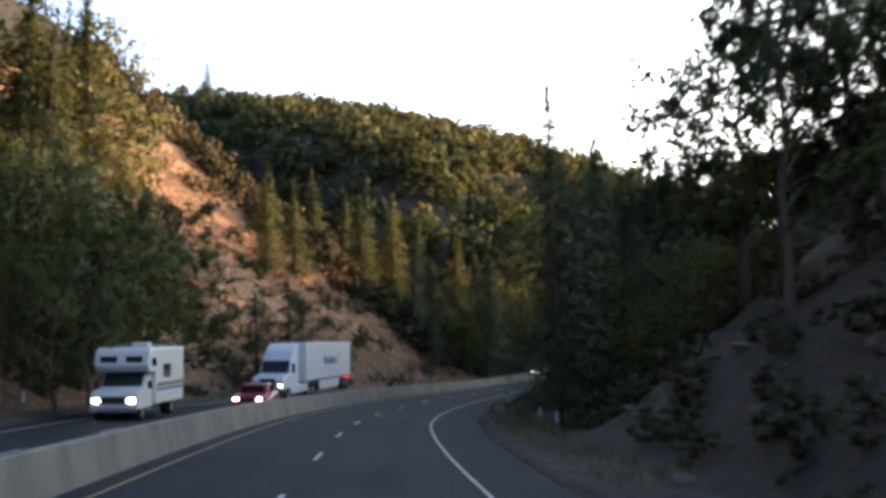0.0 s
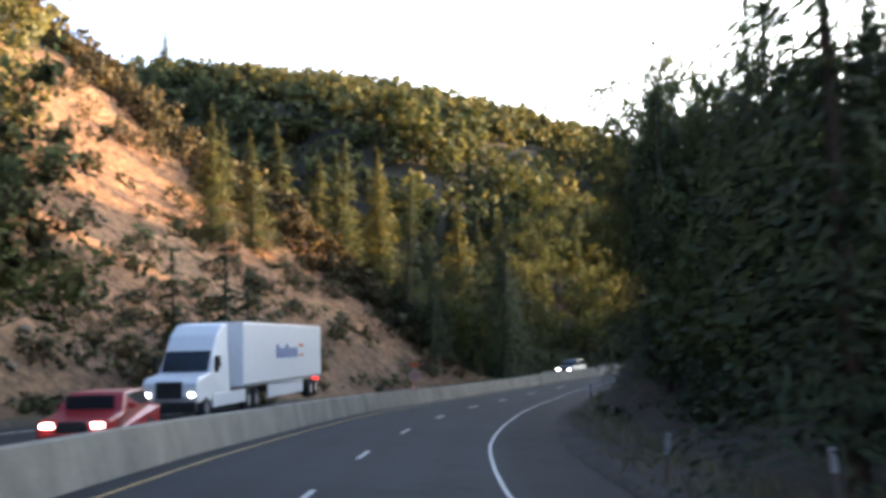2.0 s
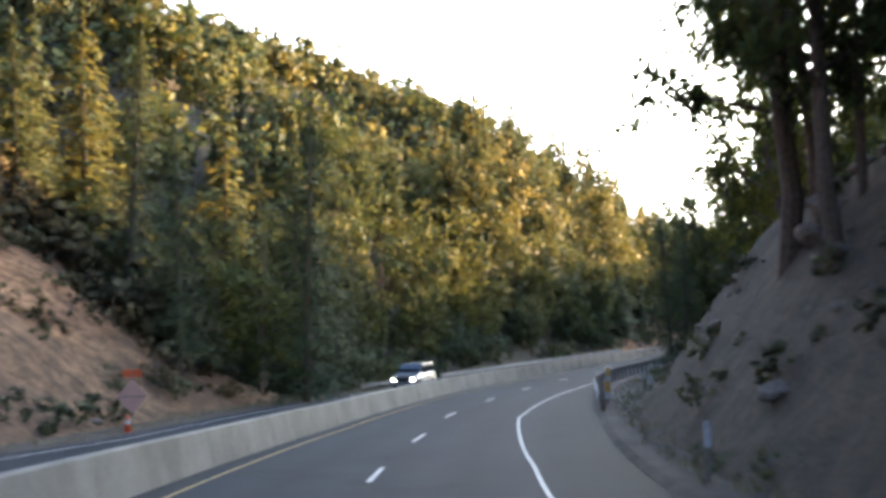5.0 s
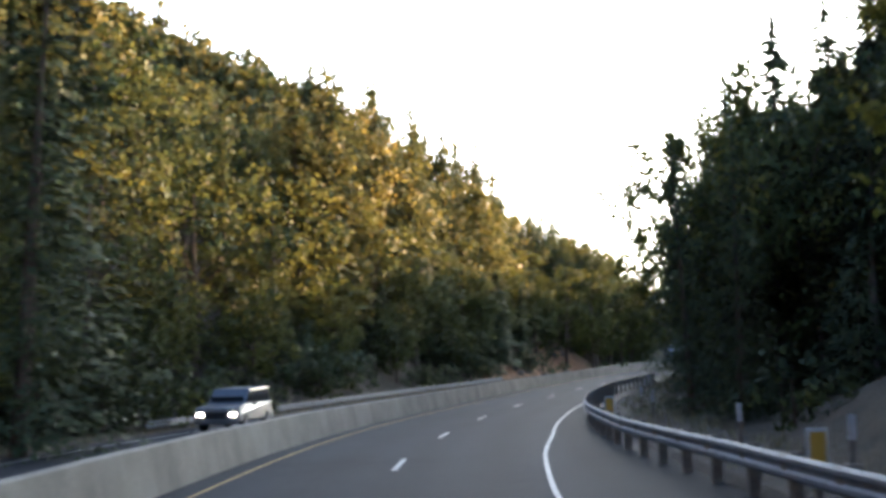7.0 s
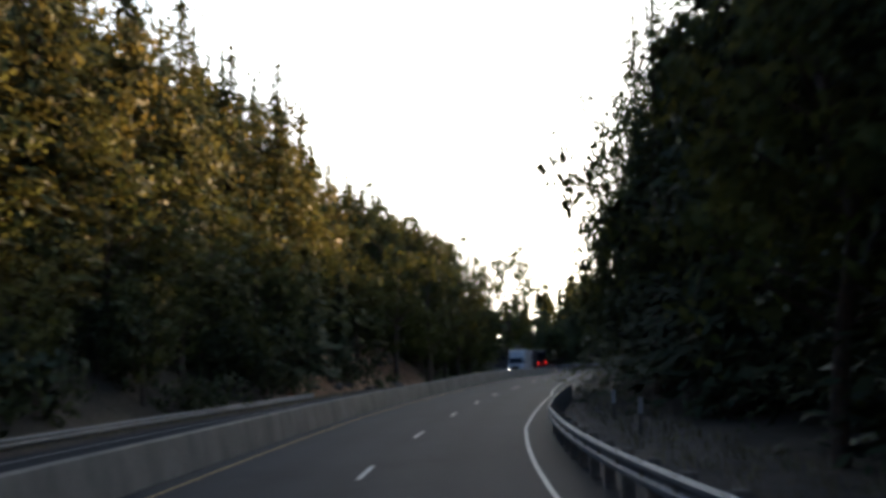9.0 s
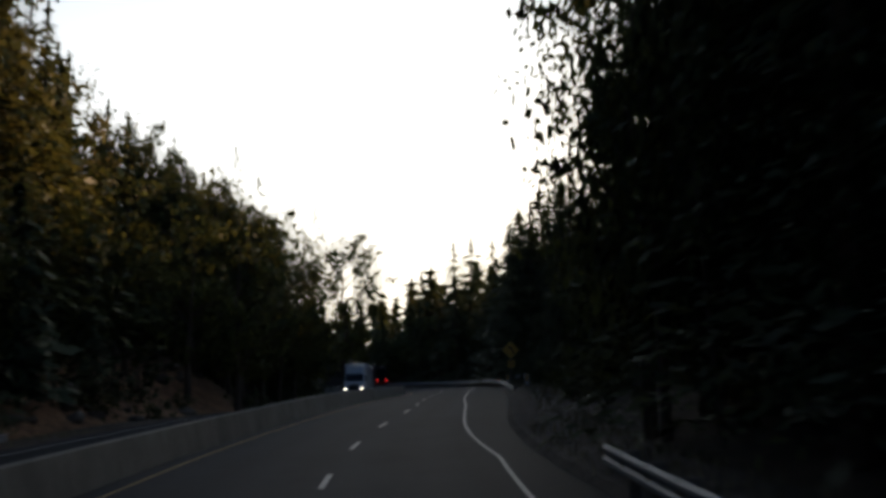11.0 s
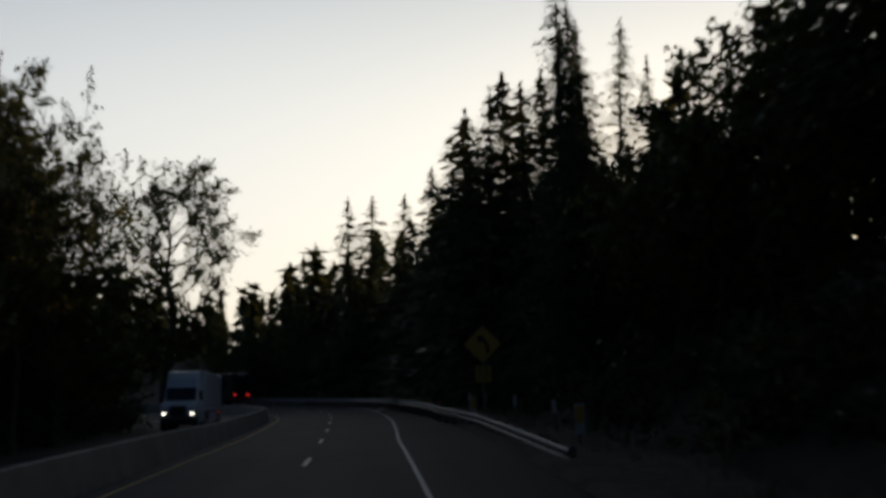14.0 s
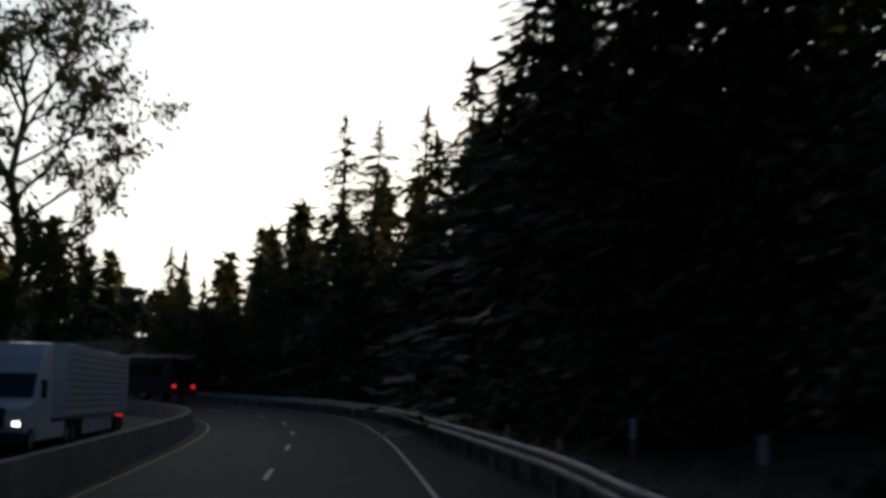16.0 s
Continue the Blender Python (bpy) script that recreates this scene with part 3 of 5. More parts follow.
# near kinds are rich, far kinds lighter
firs, firs_far, oaks, oaks_far, bushes, pines = [], [], [], [], [], []
for h, sp, wh, spr, sparse in ((20, 5.2, 46, 14, 0.06), (17, 4.7, 42, 13, 0.08), (23, 5.2, 48, 13, 0.12), (14, 4.2, 36, 12, 0.06)):
    firs.append((h, tree("fir_tree", FIR_LABEL, "tree", fir_mesh(RNG, h, sp, wh, spr, 0.23, sparse, power=0.72),
                         trunk_mesh(RNG, h * 0.97, h * 0.014, 0.01), FIR, "roadside conifers")))
firs_lit = []
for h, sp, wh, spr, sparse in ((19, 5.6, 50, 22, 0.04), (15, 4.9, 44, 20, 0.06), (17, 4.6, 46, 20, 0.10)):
    firs_lit.append((h, tree("fir_tree", "sunlit olive green conifer with a broad cone on the hillside", "tree", fir_mesh(RNG, h, sp, wh, spr, 0.17, sparse, power=1.02),
                              trunk_mesh(RNG, h * 0.97, h * 0.014, 0.01), SUNLIT_FIR, "hillside conifers")))
firs_rich = []
for h, sp, wh, spr, sparse in ((20, 5.4, 62, 38, 0.03), (23, 5.4, 66, 36, 0.05)):
    firs_rich.append((h, tree("fir_tree", FIR_LABEL, "tree", fir_mesh(RNG, h, sp, wh, spr, 0.108, sparse, power=0.72),
                              trunk_mesh(RNG, h * 0.97, h * 0.014, 0.01), FIR, "roadside conifers")))
oaks_rich = []
for h, rx, nl, nb, nt_, per in ((20, 6.4, 24, 8, 6, 12), (12, 5.2, 18, 8, 6, 10)):
    crown, stem = branching(RNG, h, rx, nl, nb, nt_, per, 0.13)
    oaks_rich.append((h, tree("oak_tree", OAK_LABEL, "tree", crown, stem, OAK, "oaks on the slopes")))
for h, sp, wh, spr in ((16, 4.0, 34, 8), (13, 3.5, 30, 8), (19, 4.3, 40, 8)):
    firs_far.append((h, tree("fir_tree", FIR_LABEL, "tree", fir_mesh(RNG, h, sp * 1.1, wh, spr, 0.36, 0.05, power=0.98),
                             trunk_mesh(RNG, h * 0.95, h * 0.013, 0.01, sides=5), FIR, "hillside conifers")))
for h, sp, wh, spr, sparse in ((19, 3.9, 48, 34, 0.14),):
    pines.append((h, tree("pine_tree", "tall open pine with a bare lower trunk", "tree",
                          fir_mesh(RNG, h, sp, wh, spr, 0.12, sparse, 0.30, 0.1, 0.5), trunk_mesh(RNG, h * 0.97, 0.30, 0.012,
                          [(h * (0.12 + 0.05 * k), RNG.random() * 6.28, 1.6, 0.1) for k in range(5)]), FIR, "roadside pines")))
for h, rx in ((9, 4.0), (11, 4.6), (7.5, 3.6)):
    oaks.append((h, tree("oak_tree", OAK_LABEL, "tree", oak_mesh(RNG, h * 0.58, rx, h * 0.42, 76, 36, 0.145),
                         trunk_mesh(RNG, h * 0.85, 0.22, 0.05, oak_limbs(RNG, h, rx, 14)), OAK, "oaks on the slopes")))
oaks_lit = []
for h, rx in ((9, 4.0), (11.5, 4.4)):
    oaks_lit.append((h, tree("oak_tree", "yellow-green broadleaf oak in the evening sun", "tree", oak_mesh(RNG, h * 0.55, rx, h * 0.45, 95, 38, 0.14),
                             trunk_mesh(RNG, h * 0.85, 0.22, 0.05, oak_limbs(RNG, h, rx, 14)), SUNLIT_OAK, "oaks on the slopes")))
for h, rx in ((9, 4.4), (7, 3.8), (10, 4.6)):
    oaks_far.append((h, tree("oak_tree", OAK_LABEL, "tree", oak_mesh(RNG, h * 0.52, rx, h * 0.48, 50, 22, 0.29),
                             trunk_mesh(RNG, h * 0.7, 0.2, 0.05, oak_limbs(RNG, h, rx, 5), 5), OAK, "hillside oaks")))
for h, rx in ((1.6, 1.4), (1.1, 1.1), (2.2, 1.7)):
    e = new("bush")
    crown = oak_mesh(RNG, h * 0.42, rx, h * 0.5, 22, 16, 0.115)
    mesh_object("crown", crown[0], crown[1], BRUSH, e, outward=crown[2])
    mesh_object("stem", *trunk_mesh(RNG, h * 0.6, 0.05, 0.05, [(h * 0.2, RNG.random() * 6, rx * 0.6, 0.7) for _ in range(4)], 5), BARK, e)
    bushes.append((h, tagged(e, "dry olive and reddish brush on the earth slope", "bush", "brush on the slope")))
shrubs = []
for h, rx in ((3.0, 1.9), (2.4, 1.9)):
    e = new("shrub")
    crown = oak_mesh(RNG, h * 0.45, rx, h * 0.52, 26, 22, 0.105)
    mesh_object("crown", crown[0], crown[1], FIR, e, outward=crown[2])
    mesh_object("stem", *trunk_mesh(RNG, h * 0.6, 0.06, 0.05, [(h * 0.2, RNG.random() * 6, rx * 0.6, 0.7) for _ in range(5)], 5), BARK, e)
    shrubs.append((h, tagged(e, "dense dark green shrub under the trees", "shrub", "shrubs under the trees")))
used = set()


def plant(kind, x, y, height, sink=0.2, z=None, variant=None, wide=1.0):
    k = int(RNG.integers(len(kind))) if variant is None else variant
    if height > kind[k][0] * 1.25:
        k = max(range(len(kind)), key=lambda q: kind[q][0])
    h, src = kind[k]
    f = height / h
    wob = (0.85 + 0.3 * RNG.random()) * wide
    m = pose(x, y, (gz(x, y) if z is None else z) - sink, RNG.normal() * 1.5, RNG.normal() * 1.5, RNG.random() * 360)
    ob = src
    if src in used:
        ob = copy_thing(src, m)
    used.add(src)
    ob.matrix_basis = m @ Matrix.Diagonal((f * wob, f * wob, f, 1))
    return ob


def plant_top(kind, x, y, top, variant=None, wide=1.0):
    """A tree whose tip is at that height."""
    return plant(kind, x, y, max(3.0, top - gz(x, y)), variant=variant, wide=wide)


def scatter(count, s0, s1, d0, d1, seed):
    r = np.random.default_rng(seed)
    for _ in range(count):
        p = road(r.uniform(s0, s1), r.uniform(d0, d1))
        yield p.x, p.y, r


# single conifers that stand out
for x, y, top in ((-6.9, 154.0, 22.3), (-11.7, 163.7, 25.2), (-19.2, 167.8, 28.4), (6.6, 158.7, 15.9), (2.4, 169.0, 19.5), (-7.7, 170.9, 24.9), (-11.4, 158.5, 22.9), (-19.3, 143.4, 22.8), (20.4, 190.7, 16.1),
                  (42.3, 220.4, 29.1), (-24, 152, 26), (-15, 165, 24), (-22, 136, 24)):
    plant_top(firs_lit, x, y, top, wide=1.1)
# these stand in shade; the darker FIR material carries that shade as colour
for x, y, top in ((-4.0, 149.1, 18.7), (6.0, 146.5, 14.6), (-1.0, 146.0, 13.0), (27.4, 143.1, 7.0), (26.5, 139.3, 6.5)):
    plant_top(firs_rich, x, y, top)
plant_top(firs_lit, -61.9, 285.3, 76.0, wide=1.3)
for x, y, top in ((73.6, 273.1, 37.7), (23.2, 254.2, 48.7), (39, 268, 42), (52, 280, 40),
                  (193.4, 353.6, 26.5), (199.6, 365.5, 26.7), (181.6, 362.9, 21.1), (173.9, 351.8, 19.5)):
    plant_top(firs_far, x, y, top, wide=0.75)
for x, y, top in ((111.4, 238.6, 20.6), (112.2, 238.0, 19.2), (111.0, 233.4, 15.0), (112.6, 236.5, 18.0), (114.5, 240.0, 19.0), (150.2, 295.5, 22.1), (157.9, 301.5, 24.0), (150.2, 287.7, 21.4),
                  (137.5, 268.5, 17.0), (131.5, 264.0, 17.5), (127.8, 259.0, 19.5), (124.0, 251.5, 21.0), (121.0, 248.0, 19.0), (118.6, 243.2, 20.5),
                  (115.2, 240.6, 17.0), (143.0, 277.5, 18.5), (123.0, 254.5, 18.5), (126.5, 256.0, 17.0), (130.0, 262.0, 16.5),
                  (134.0, 266.5, 16.0), (140.0, 272.5, 16.5), (146.5, 282.0, 18.0), (120.0, 250.5, 19.0)):
    plant_top(firs if x > 120 else firs_rich, x, y, top + 0.6, wide=1.35 if x > 120 else 0.8)
for x, y, top in ((12.5, 80.0, 12.0),
                  (54.8, 180.3, 18.5), (50.6, 171.3, 18.5), (48.7, 166.5, 16.0), (44.3, 157.2, 12.8), (47.0, 162.5, 14.5), (53.0, 175.0, 17.5),
                  (68.3, 191.5, 20.2), (62.0, 183.3, 17.0), (57.6, 176.2, 14.1), (73.0, 194.5, 18.5), (64.5, 187.5, 18.5), (66.8, 191.0, 20.0)):
    plant_top(firs_rich, x, y, top, wide=1.1)
for x, y, top in ((92.4, 216.0, 18.5), (90.3, 210.8, 17.5), (38.9, 148.6, 14.5), (36.4, 144.1, 14.5)):
    plant_top(pines, x, y, top)
CREST = ((28, 198, 24.0), (32.6, 206, 25.0), (41, 216, 28.2), (47.8, 223, 25.4), (50.5, 225.5, 25.6), (55.7, 231, 27.4), (61, 236.8, 24.4), (71, 246.5, 23.2),
         (83, 260, 22.6), (91, 268.7, 22.8), (103, 282, 23.0))
_at = np.linspace(0, len(CREST) - 1, 30)
for k, q in enumerate(_at):
    x, y, top = (float(np.interp(q, range(len(CREST)), [c[n] for c in CREST])) for n in range(3))
    x, y = x + RNG.normal() * 1.2, y + RNG.normal() * 1.2
    if k % 5 in (0, 2, 3):
        plant_top(firs_lit, x, y, top + 1.4 - 1.6 * RNG.random(), wide=1.15)
    else:
        plant_top(oaks_lit, x, y, top - 2.0 * RNG.random(), 1, wide=0.75)
plant_top(firs_rich, 5.6, 51.8, 14.4, 0, wide=0.9)
for x, y, top in ((10.0, 69.0, 15.5), (11.8, 66.5, 10.5), (10.8, 59.0, 7.5), (11.8, 62.5, 8.5), (10.2, 72.0, 14.0), (9.8, 85.5, 16.0), (10.2, 90.5, 15.0), (10.5, 77.0, 13.5)):
    plant_top(firs_rich, x, y, top, wide=0.8)
# oaks and big leaves by the road
for x, y, top in ((4.0, 152.5, 9.5), (75.2, 240.8, 12.8), (80.6, 242.7, 13.3), (101.8, 267.1, 14.6)):
    plant_top(oaks, x, y, top)
plant_top(oaks_rich, 116.0, 278.0, 19.5, 0, wide=0.95)
plant_top(firs_rich, 59.8, 186.6, 18.8, 0, wide=0.7)
for x, y, top in ((58.6, 186.8, 14.5), (57.4, 184.6, 11.0), (59.8, 188.2, 12.5)):
    plant_top(oaks, x, y, top, 1, wide=0.4)
for x, y, top in ((62.5, 186.0, 17.0), (61.0, 184.0, 13.5), (63.0, 189.0, 15.0), (60.0, 188.5, 9.0)):
    plant_top(oaks, x, y, top, 1, wide=0.62)
plant_top(oaks_rich, 14.2, 107.8, 21.0, 0, wide=0.85)
plant_top(oaks_rich, 13.0, 103.5, 17.5, 0, wide=0.75)
for x, y, top in ((14.6, 106.5, 17.5), (15.5, 109.0, 14.0), (14.0, 104.0, 13.0), (17.5, 104.5, 16.0)):
    plant_top(oaks, x, y, top, 1, wide=0.55)
for x, y in ((9.2, 101.8), (9.6, 103.2), (8.8, 99.6)):
    plant(shrubs, x, y, 0.75, sink=0.1)
for k in range(16):
    p = road(298 + 4.6 * k, 17.0 + (k % 3) * 1.6)
    plant(oaks, p.x, p.y, 5.0 + 2.5 * RNG.random(), wide=0.9)
plant_top(oaks_rich, 9.2, 28.8, 12.5, 1, wide=0.9)
for x, y, top in ((36.0, 155.5, 8.6), (38.5, 152.0, 11.0), (40.5, 157.5, 12.2), (37.5, 148.0, 9.5), (34.5, 149.5, 6.0)):
    plant_top(oaks_rich, x, y, top, 1, wide=0.95)
for x, y, top in ((87.0, 204.5, 17.5), (84.0, 202.5, 16.5), (90.5, 207.0, 18.0), (80.0, 198.5, 16.0)):
    plant_top(firs_rich, x, y, top, wide=0.85)
for x, y, top in ((24.0, 124.5, 18.0), (10.6, 37.5, 14.5), (14.5, 35.5, 17.0), (12.6, 33.5, 16.0), (16.5, 38.5, 15.5)):
    plant_top(oaks_rich, x, y, top, 0, wide=0.85)
for x, y, top in ((28.5, 129.0, 12.5), (104.9, 225.5, 12.6), (103.4, 226.6, 10.8), (98.0, 219.5, 11.5), (101.0, 219.0, 13.0), (70.5, 193.0, 15.5), (14.5, 60, 7.5), (12.5, 50, 5.0)):
    plant_top(oaks_rich, x, y, top, 1, wide=0.9)

# right-hand forest: low dark growth at first, then a dense row of tall trees
for x, y, r in scatter(26, s_at(39), s_at(80), -24, -10.5, 1):
    plant(oaks, x, y, 3.0 + 0.12 * (y - 30) * r.uniform(0.6, 1.0))
for x, y, r in scatter(20, s_at(40), s_at(80), -40, -22, 17):
    plant(firs if r.random() < 0.6 else oaks, x, y, r.uniform(4, 8.5))
for x, y, r in scatter(22, s_at(82), s_at(104), -20, -11.5, 18):
    plant(firs if r.random() < 0.7 else oaks_rich, x, y, r.uniform(9, 12.5))
for x, y, r in scatter(34, s_at(198), s_at(240), -14, -8.4, 49):
    plant(shrubs, x, y, r.uniform(1.6, 3.6))
for x, y, r in scatter(12, s_at(106), s_at(120), -26, -14, 14):
    plant(firs if r.random() < 0.5 else oaks, x, y, r.uniform(9.5, 13))
for x, y, r in scatter(16, s_at(134), s_at(150), -24, -13, 54):
    plant(firs if r.random() < 0.5 else oaks, x, y, r.uniform(4, 6.5))
for x, y, r in scatter(10, s_at(151), s_at(160), -24, -13, 55):
    plant(firs if r.random() < 0.6 else oaks, x, y, r.uniform(8, 11.5))
for x, y, r in scatter(16, s_at(82), s_at(105), -18, -12.5, 58):
    plant(firs, x, y, r.uniform(9, 11.5))
for x, y, r in scatter(14, s_at(64), s_at(84), -17, -12, 59):
    plant(firs if r.random() < 0.5 else oaks, x, y, r.uniform(6.5, 9.5))
# shrubs close the foot of the right-hand woods
for x, y, r in scatter(50, s_at(40), s_at(86), -16, -9.8, 46):
    plant(shrubs, x, y, r.uniform(1.4, 3.2))
for x, y, r in scatter(46, s_at(4), s_at(42), -24, -8.5, 48):
    plant(bushes, x, y, r.uniform(0.6, 1.6))
# tall conifers along the shaded stretch
k, s = 0, s_at(160)
while s < s_at(326):
    y = float(np.interp(s, S, P[:, 1]))
    p = road(s, -11 - 4.5 * ((k * 7) % 5) / 4)
    if not 198 < y < 247:
        plant(firs, p.x, p.y, (13 + 8 * ((k * 5) % 7) / 6) * (0.68 if y > 292 else 1.0), wide=0.9)
    p = road(s + 1.5, -14.5 + RNG.uniform(-1.5, 1.5))
    plant(oaks, p.x, p.y, RNG.uniform(6, 10))
    k, s = k + 1, s + 3.6
# left-hand slopes
for x, y, r in scatter(14, s_at(10), s_at(60), 17.5, 34, 2):
    plant(oaks if r.random() < 0.6 else firs, x, y, r.uniform(6, 12))
for x, y, r in scatter(26, s_at(20), s_at(84), 34, 60, 22):
    plant(firs_far if r.random() < 0.6 else oaks_far, x, y, r.uniform(8, 15))
for x, y, r in scatter(68, s_at(150), s_at(225), 16.5, 36, 3):
    plant(oaks if r.random() < 0.6 else firs_lit, x, y, r.uniform(7, 14))
for x, y, r in scatter(60, s_at(205), s_at(310), 16.5, 30, 53):
    plant(oaks_far if r.random() < 0.6 else firs_far, x, y, r.uniform(9, 14))
for x, y, r in scatter(24, s_at(200), s_at(282), 22, 46, 63):
    plant(firs_far, x, y, r.uniform(11, 18), wide=0.9)
for x, y, top in ((60.6, 242.6, 30.0), (79.1, 264.1, 27.0), (83.2, 258.8, 22.7), (103.5, 278.7, 20.5), (60.5, 271, 44), (56.5, 240, 28), (65, 247, 28.5), (71, 253, 27), (56, 268, 43)):
    plant_top(firs_lit, x, y, top, wide=0.8)
for x, y, top in ((79.1, 249.5, 17.0), (82.3, 252.5, 19.4), (85.8, 255.3, 18.7), (88.7, 256.0, 18.2), (91.9, 257.7, 17.3), (96.0, 261.0, 16.8), (100.7, 265.2, 15.0), (87, 252.5, 15),
                  (76, 252, 22.0), (81, 257.5, 21.5), (87, 262, 20.5), (93, 268, 20.0), (99, 274, 20.5), (105, 280, 20.5)):
    plant_top(oaks_rich, x, y, top, 0, wide=0.75)
    plant_top(oaks, x - 1.5, y + 1.0, top - 1.5, 1, wide=0.62)
for x, y, r in scatter(52, s_at(152), s_at(260), 34, 60, 33):
    plant(oaks_far if r.random() < 0.6 else firs_far, x, y, r.uniform(7, 12))
for x, y, r in scatter(52, s_at(150), s_at(205), 15.5, 22, 47):
    plant(shrubs, x, y, r.uniform(2.6, 5.0))
for x, y, r in scatter(78, s_at(147), s_at(300), 14.6, 22, 44):
    plant(shrubs, x, y, r.uniform(1.6, 4.2))
for x, y, r in scatter(70, s_at(134), s_at(320), -14, -8.8, 45):
    plant(shrubs, x, y, r.uniform(1.0, 2.8))
for x, y, r in scatter(100, s_at(40), s_at(140), 17, 60, 4):
    plant(bushes, x, y, r.uniform(0.7, 2.4))

for x, y, r in scatter(46, s_at(55), s_at(140), 15.6, 26, 8):
    plant(bushes, x, y, r.uniform(0.8, 2.0))
for x, y, r in scatter(44, s_at(92), s_at(138), 21, 60, 71):
    plant(bushes, x, y, r.uniform(0.9, 2.3))
# trees on the near spur
for x, y, top in ((-17.2, 53.7, 6.5), (-17.8, 59.5, 9.3), (-19.0, 73.8, 11.6), (-17.0, 48.5, 6.0), (-19.5, 64.0, 10.0)):
    plant_top(oaks_rich, x, y, top, 1, wide=0.9)
for x, y, top in ((-21, 57, 11.5), (-25, 63, 13), (-20.5, 67, 8), (-22, 75, 10.5), (-26, 80, 13.5), (-29, 70, 16), (-27, 56, 14), (-33, 62, 17)):
    plant_top(oaks, x, y, top)
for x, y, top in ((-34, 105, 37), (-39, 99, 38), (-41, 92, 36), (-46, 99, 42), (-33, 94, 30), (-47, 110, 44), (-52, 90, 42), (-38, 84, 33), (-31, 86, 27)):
    plant_top(firs_lit, x, y, top)
for x, y, top in ((-13.2, 95.5, 8.0), (-15.6, 93.5, 6.2), (-12.4, 98.0, 5.6)):
    plant_top(firs, x, y, top, wide=1.35)
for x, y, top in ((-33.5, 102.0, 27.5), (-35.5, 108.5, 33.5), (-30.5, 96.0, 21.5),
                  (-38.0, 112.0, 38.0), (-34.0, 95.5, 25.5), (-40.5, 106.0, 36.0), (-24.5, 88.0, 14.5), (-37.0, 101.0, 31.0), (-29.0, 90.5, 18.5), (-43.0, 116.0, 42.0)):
    plant_top(firs_lit if (x * 7 + y * 3) % 2 < 0.9 else oaks_lit, x, y, top, wide=1.15)
for x, y, r in scatter(34, s_at(66), s_at(92), 24, 46, 81):
    plant(firs_lit if r.random() < 0.55 else oaks_lit, x, y, r.uniform(6, 12.5))
for x, y, top in ((-24.5, 69.5, 13.5), (-22.5, 75.0, 12.0), (-27.5, 74.0, 16.0), (-30.5, 84.0, 21.0)):
    plant_top(oaks_lit, x, y, top, wide=0.95)
# brush along the spur's crest
for x, y, r in scatter(60, S_SPUR - 13, S_SPUR + 4, 17, 62, 41):
    plant(bushes, x, y, r.uniform(1.3, 3.0))


# the woods on the far hills: one mass of small crowns
def joined(name, grown, mat):
    """One mesh of many crowns: kind, x, y, z, turn, scale."""
    tv, tf, tn, base = [], [], [], 0
    for (v, f, o), x, y, z, a, sc in grown:
        c, n = math.cos(a), math.sin(a)
        tv.append(np.stack([(v[:, 0] * c - v[:, 1] * n) * sc + x, (v[:, 0] * n + v[:, 1] * c) * sc + y, v[:, 2] * sc + z], 1))
        tn.append(np.stack([o[:, 0] * c - o[:, 1] * n, o[:, 0] * n + o[:, 1] * c, o[:, 2]], 1))
        tf.append(f + base)
        base += len(v)
    return mesh_object(name, np.concatenate(tv), np.concatenate(tf), mat, outward=np.concatenate(tn))


def woods(name, count, seed, area, keep, firs_share, mat, gap=6.0, fine=False):
    r = np.random.default_rng(seed)
    round_kinds = [oak_mesh(r, 3.6, 3.9, 3.3, *((34, 12, 0.40) if fine else (20, 8, 0.72))) for _ in range(5)]
    tall_kinds = [fir_mesh(r, 13, 3.2, 22 if fine else 14, 4 if fine else 2, 0.55 if fine else 0.9, 0.1, power=0.8) for _ in range(3)]
    x0, x1, y0, y1 = area
    gx, gy = np.meshgrid(np.arange(x0, x1, gap), np.arange(y0, y1, gap))
    xs, ys = gx.ravel() + r.uniform(-0.45, 0.45, gx.size) * gap, gy.ravel() + r.uniform(-0.45, 0.45, gx.size) * gap
    mixed = r.permutation(xs.size)
    xs, ys = xs[mixed], ys[mixed]
    s, d = nearest(xs, ys)
    ok = keep(s, d)
    xs, ys = xs[ok][:count], ys[ok][:count]
    grown = []
    for x, y, z in zip(xs, ys, ground_height(xs, ys)):
        kinds = tall_kinds if r.random() < firs_share else round_kinds
        grown.append((kinds[int(r.integers(len(kinds)))], x, y, z - 0.5, r.random() * 6.28, r.uniform(0.65, 1.3)))
    return tagged(joined(name, grown, mat), "mixed woods of oak and conifer on the far hillsides", "woods", kind="stuff")


def thicket(name, places, label, mat):
    """Trees too many to count, standing behind the first rows: x, y, height, conifer or not."""
    r = np.random.default_rng(31)
    tall, broad = [fir_mesh(r, 16, 4.2, 24, 4, 0.5, 0.04, power=0.75) for _ in range(3)], [oak_mesh(r, 5.2, 4.4, 4.4, 44, 14, 0.42) for _ in range(3)]
    places = list(places)
    zs = ground_height(np.array([p[0] for p in places]), np.array([p[1] for p in places]))
    grown = [((tall if conifer else broad)[int(r.integers(3))], x, y, z - 0.5, r.random() * 6.28, h / (16 if conifer else 9.6))
             for (x, y, h, conifer), z in zip(places, zs)]
    return tagged(joined(name, grown, mat), label, "woods", kind="stuff")


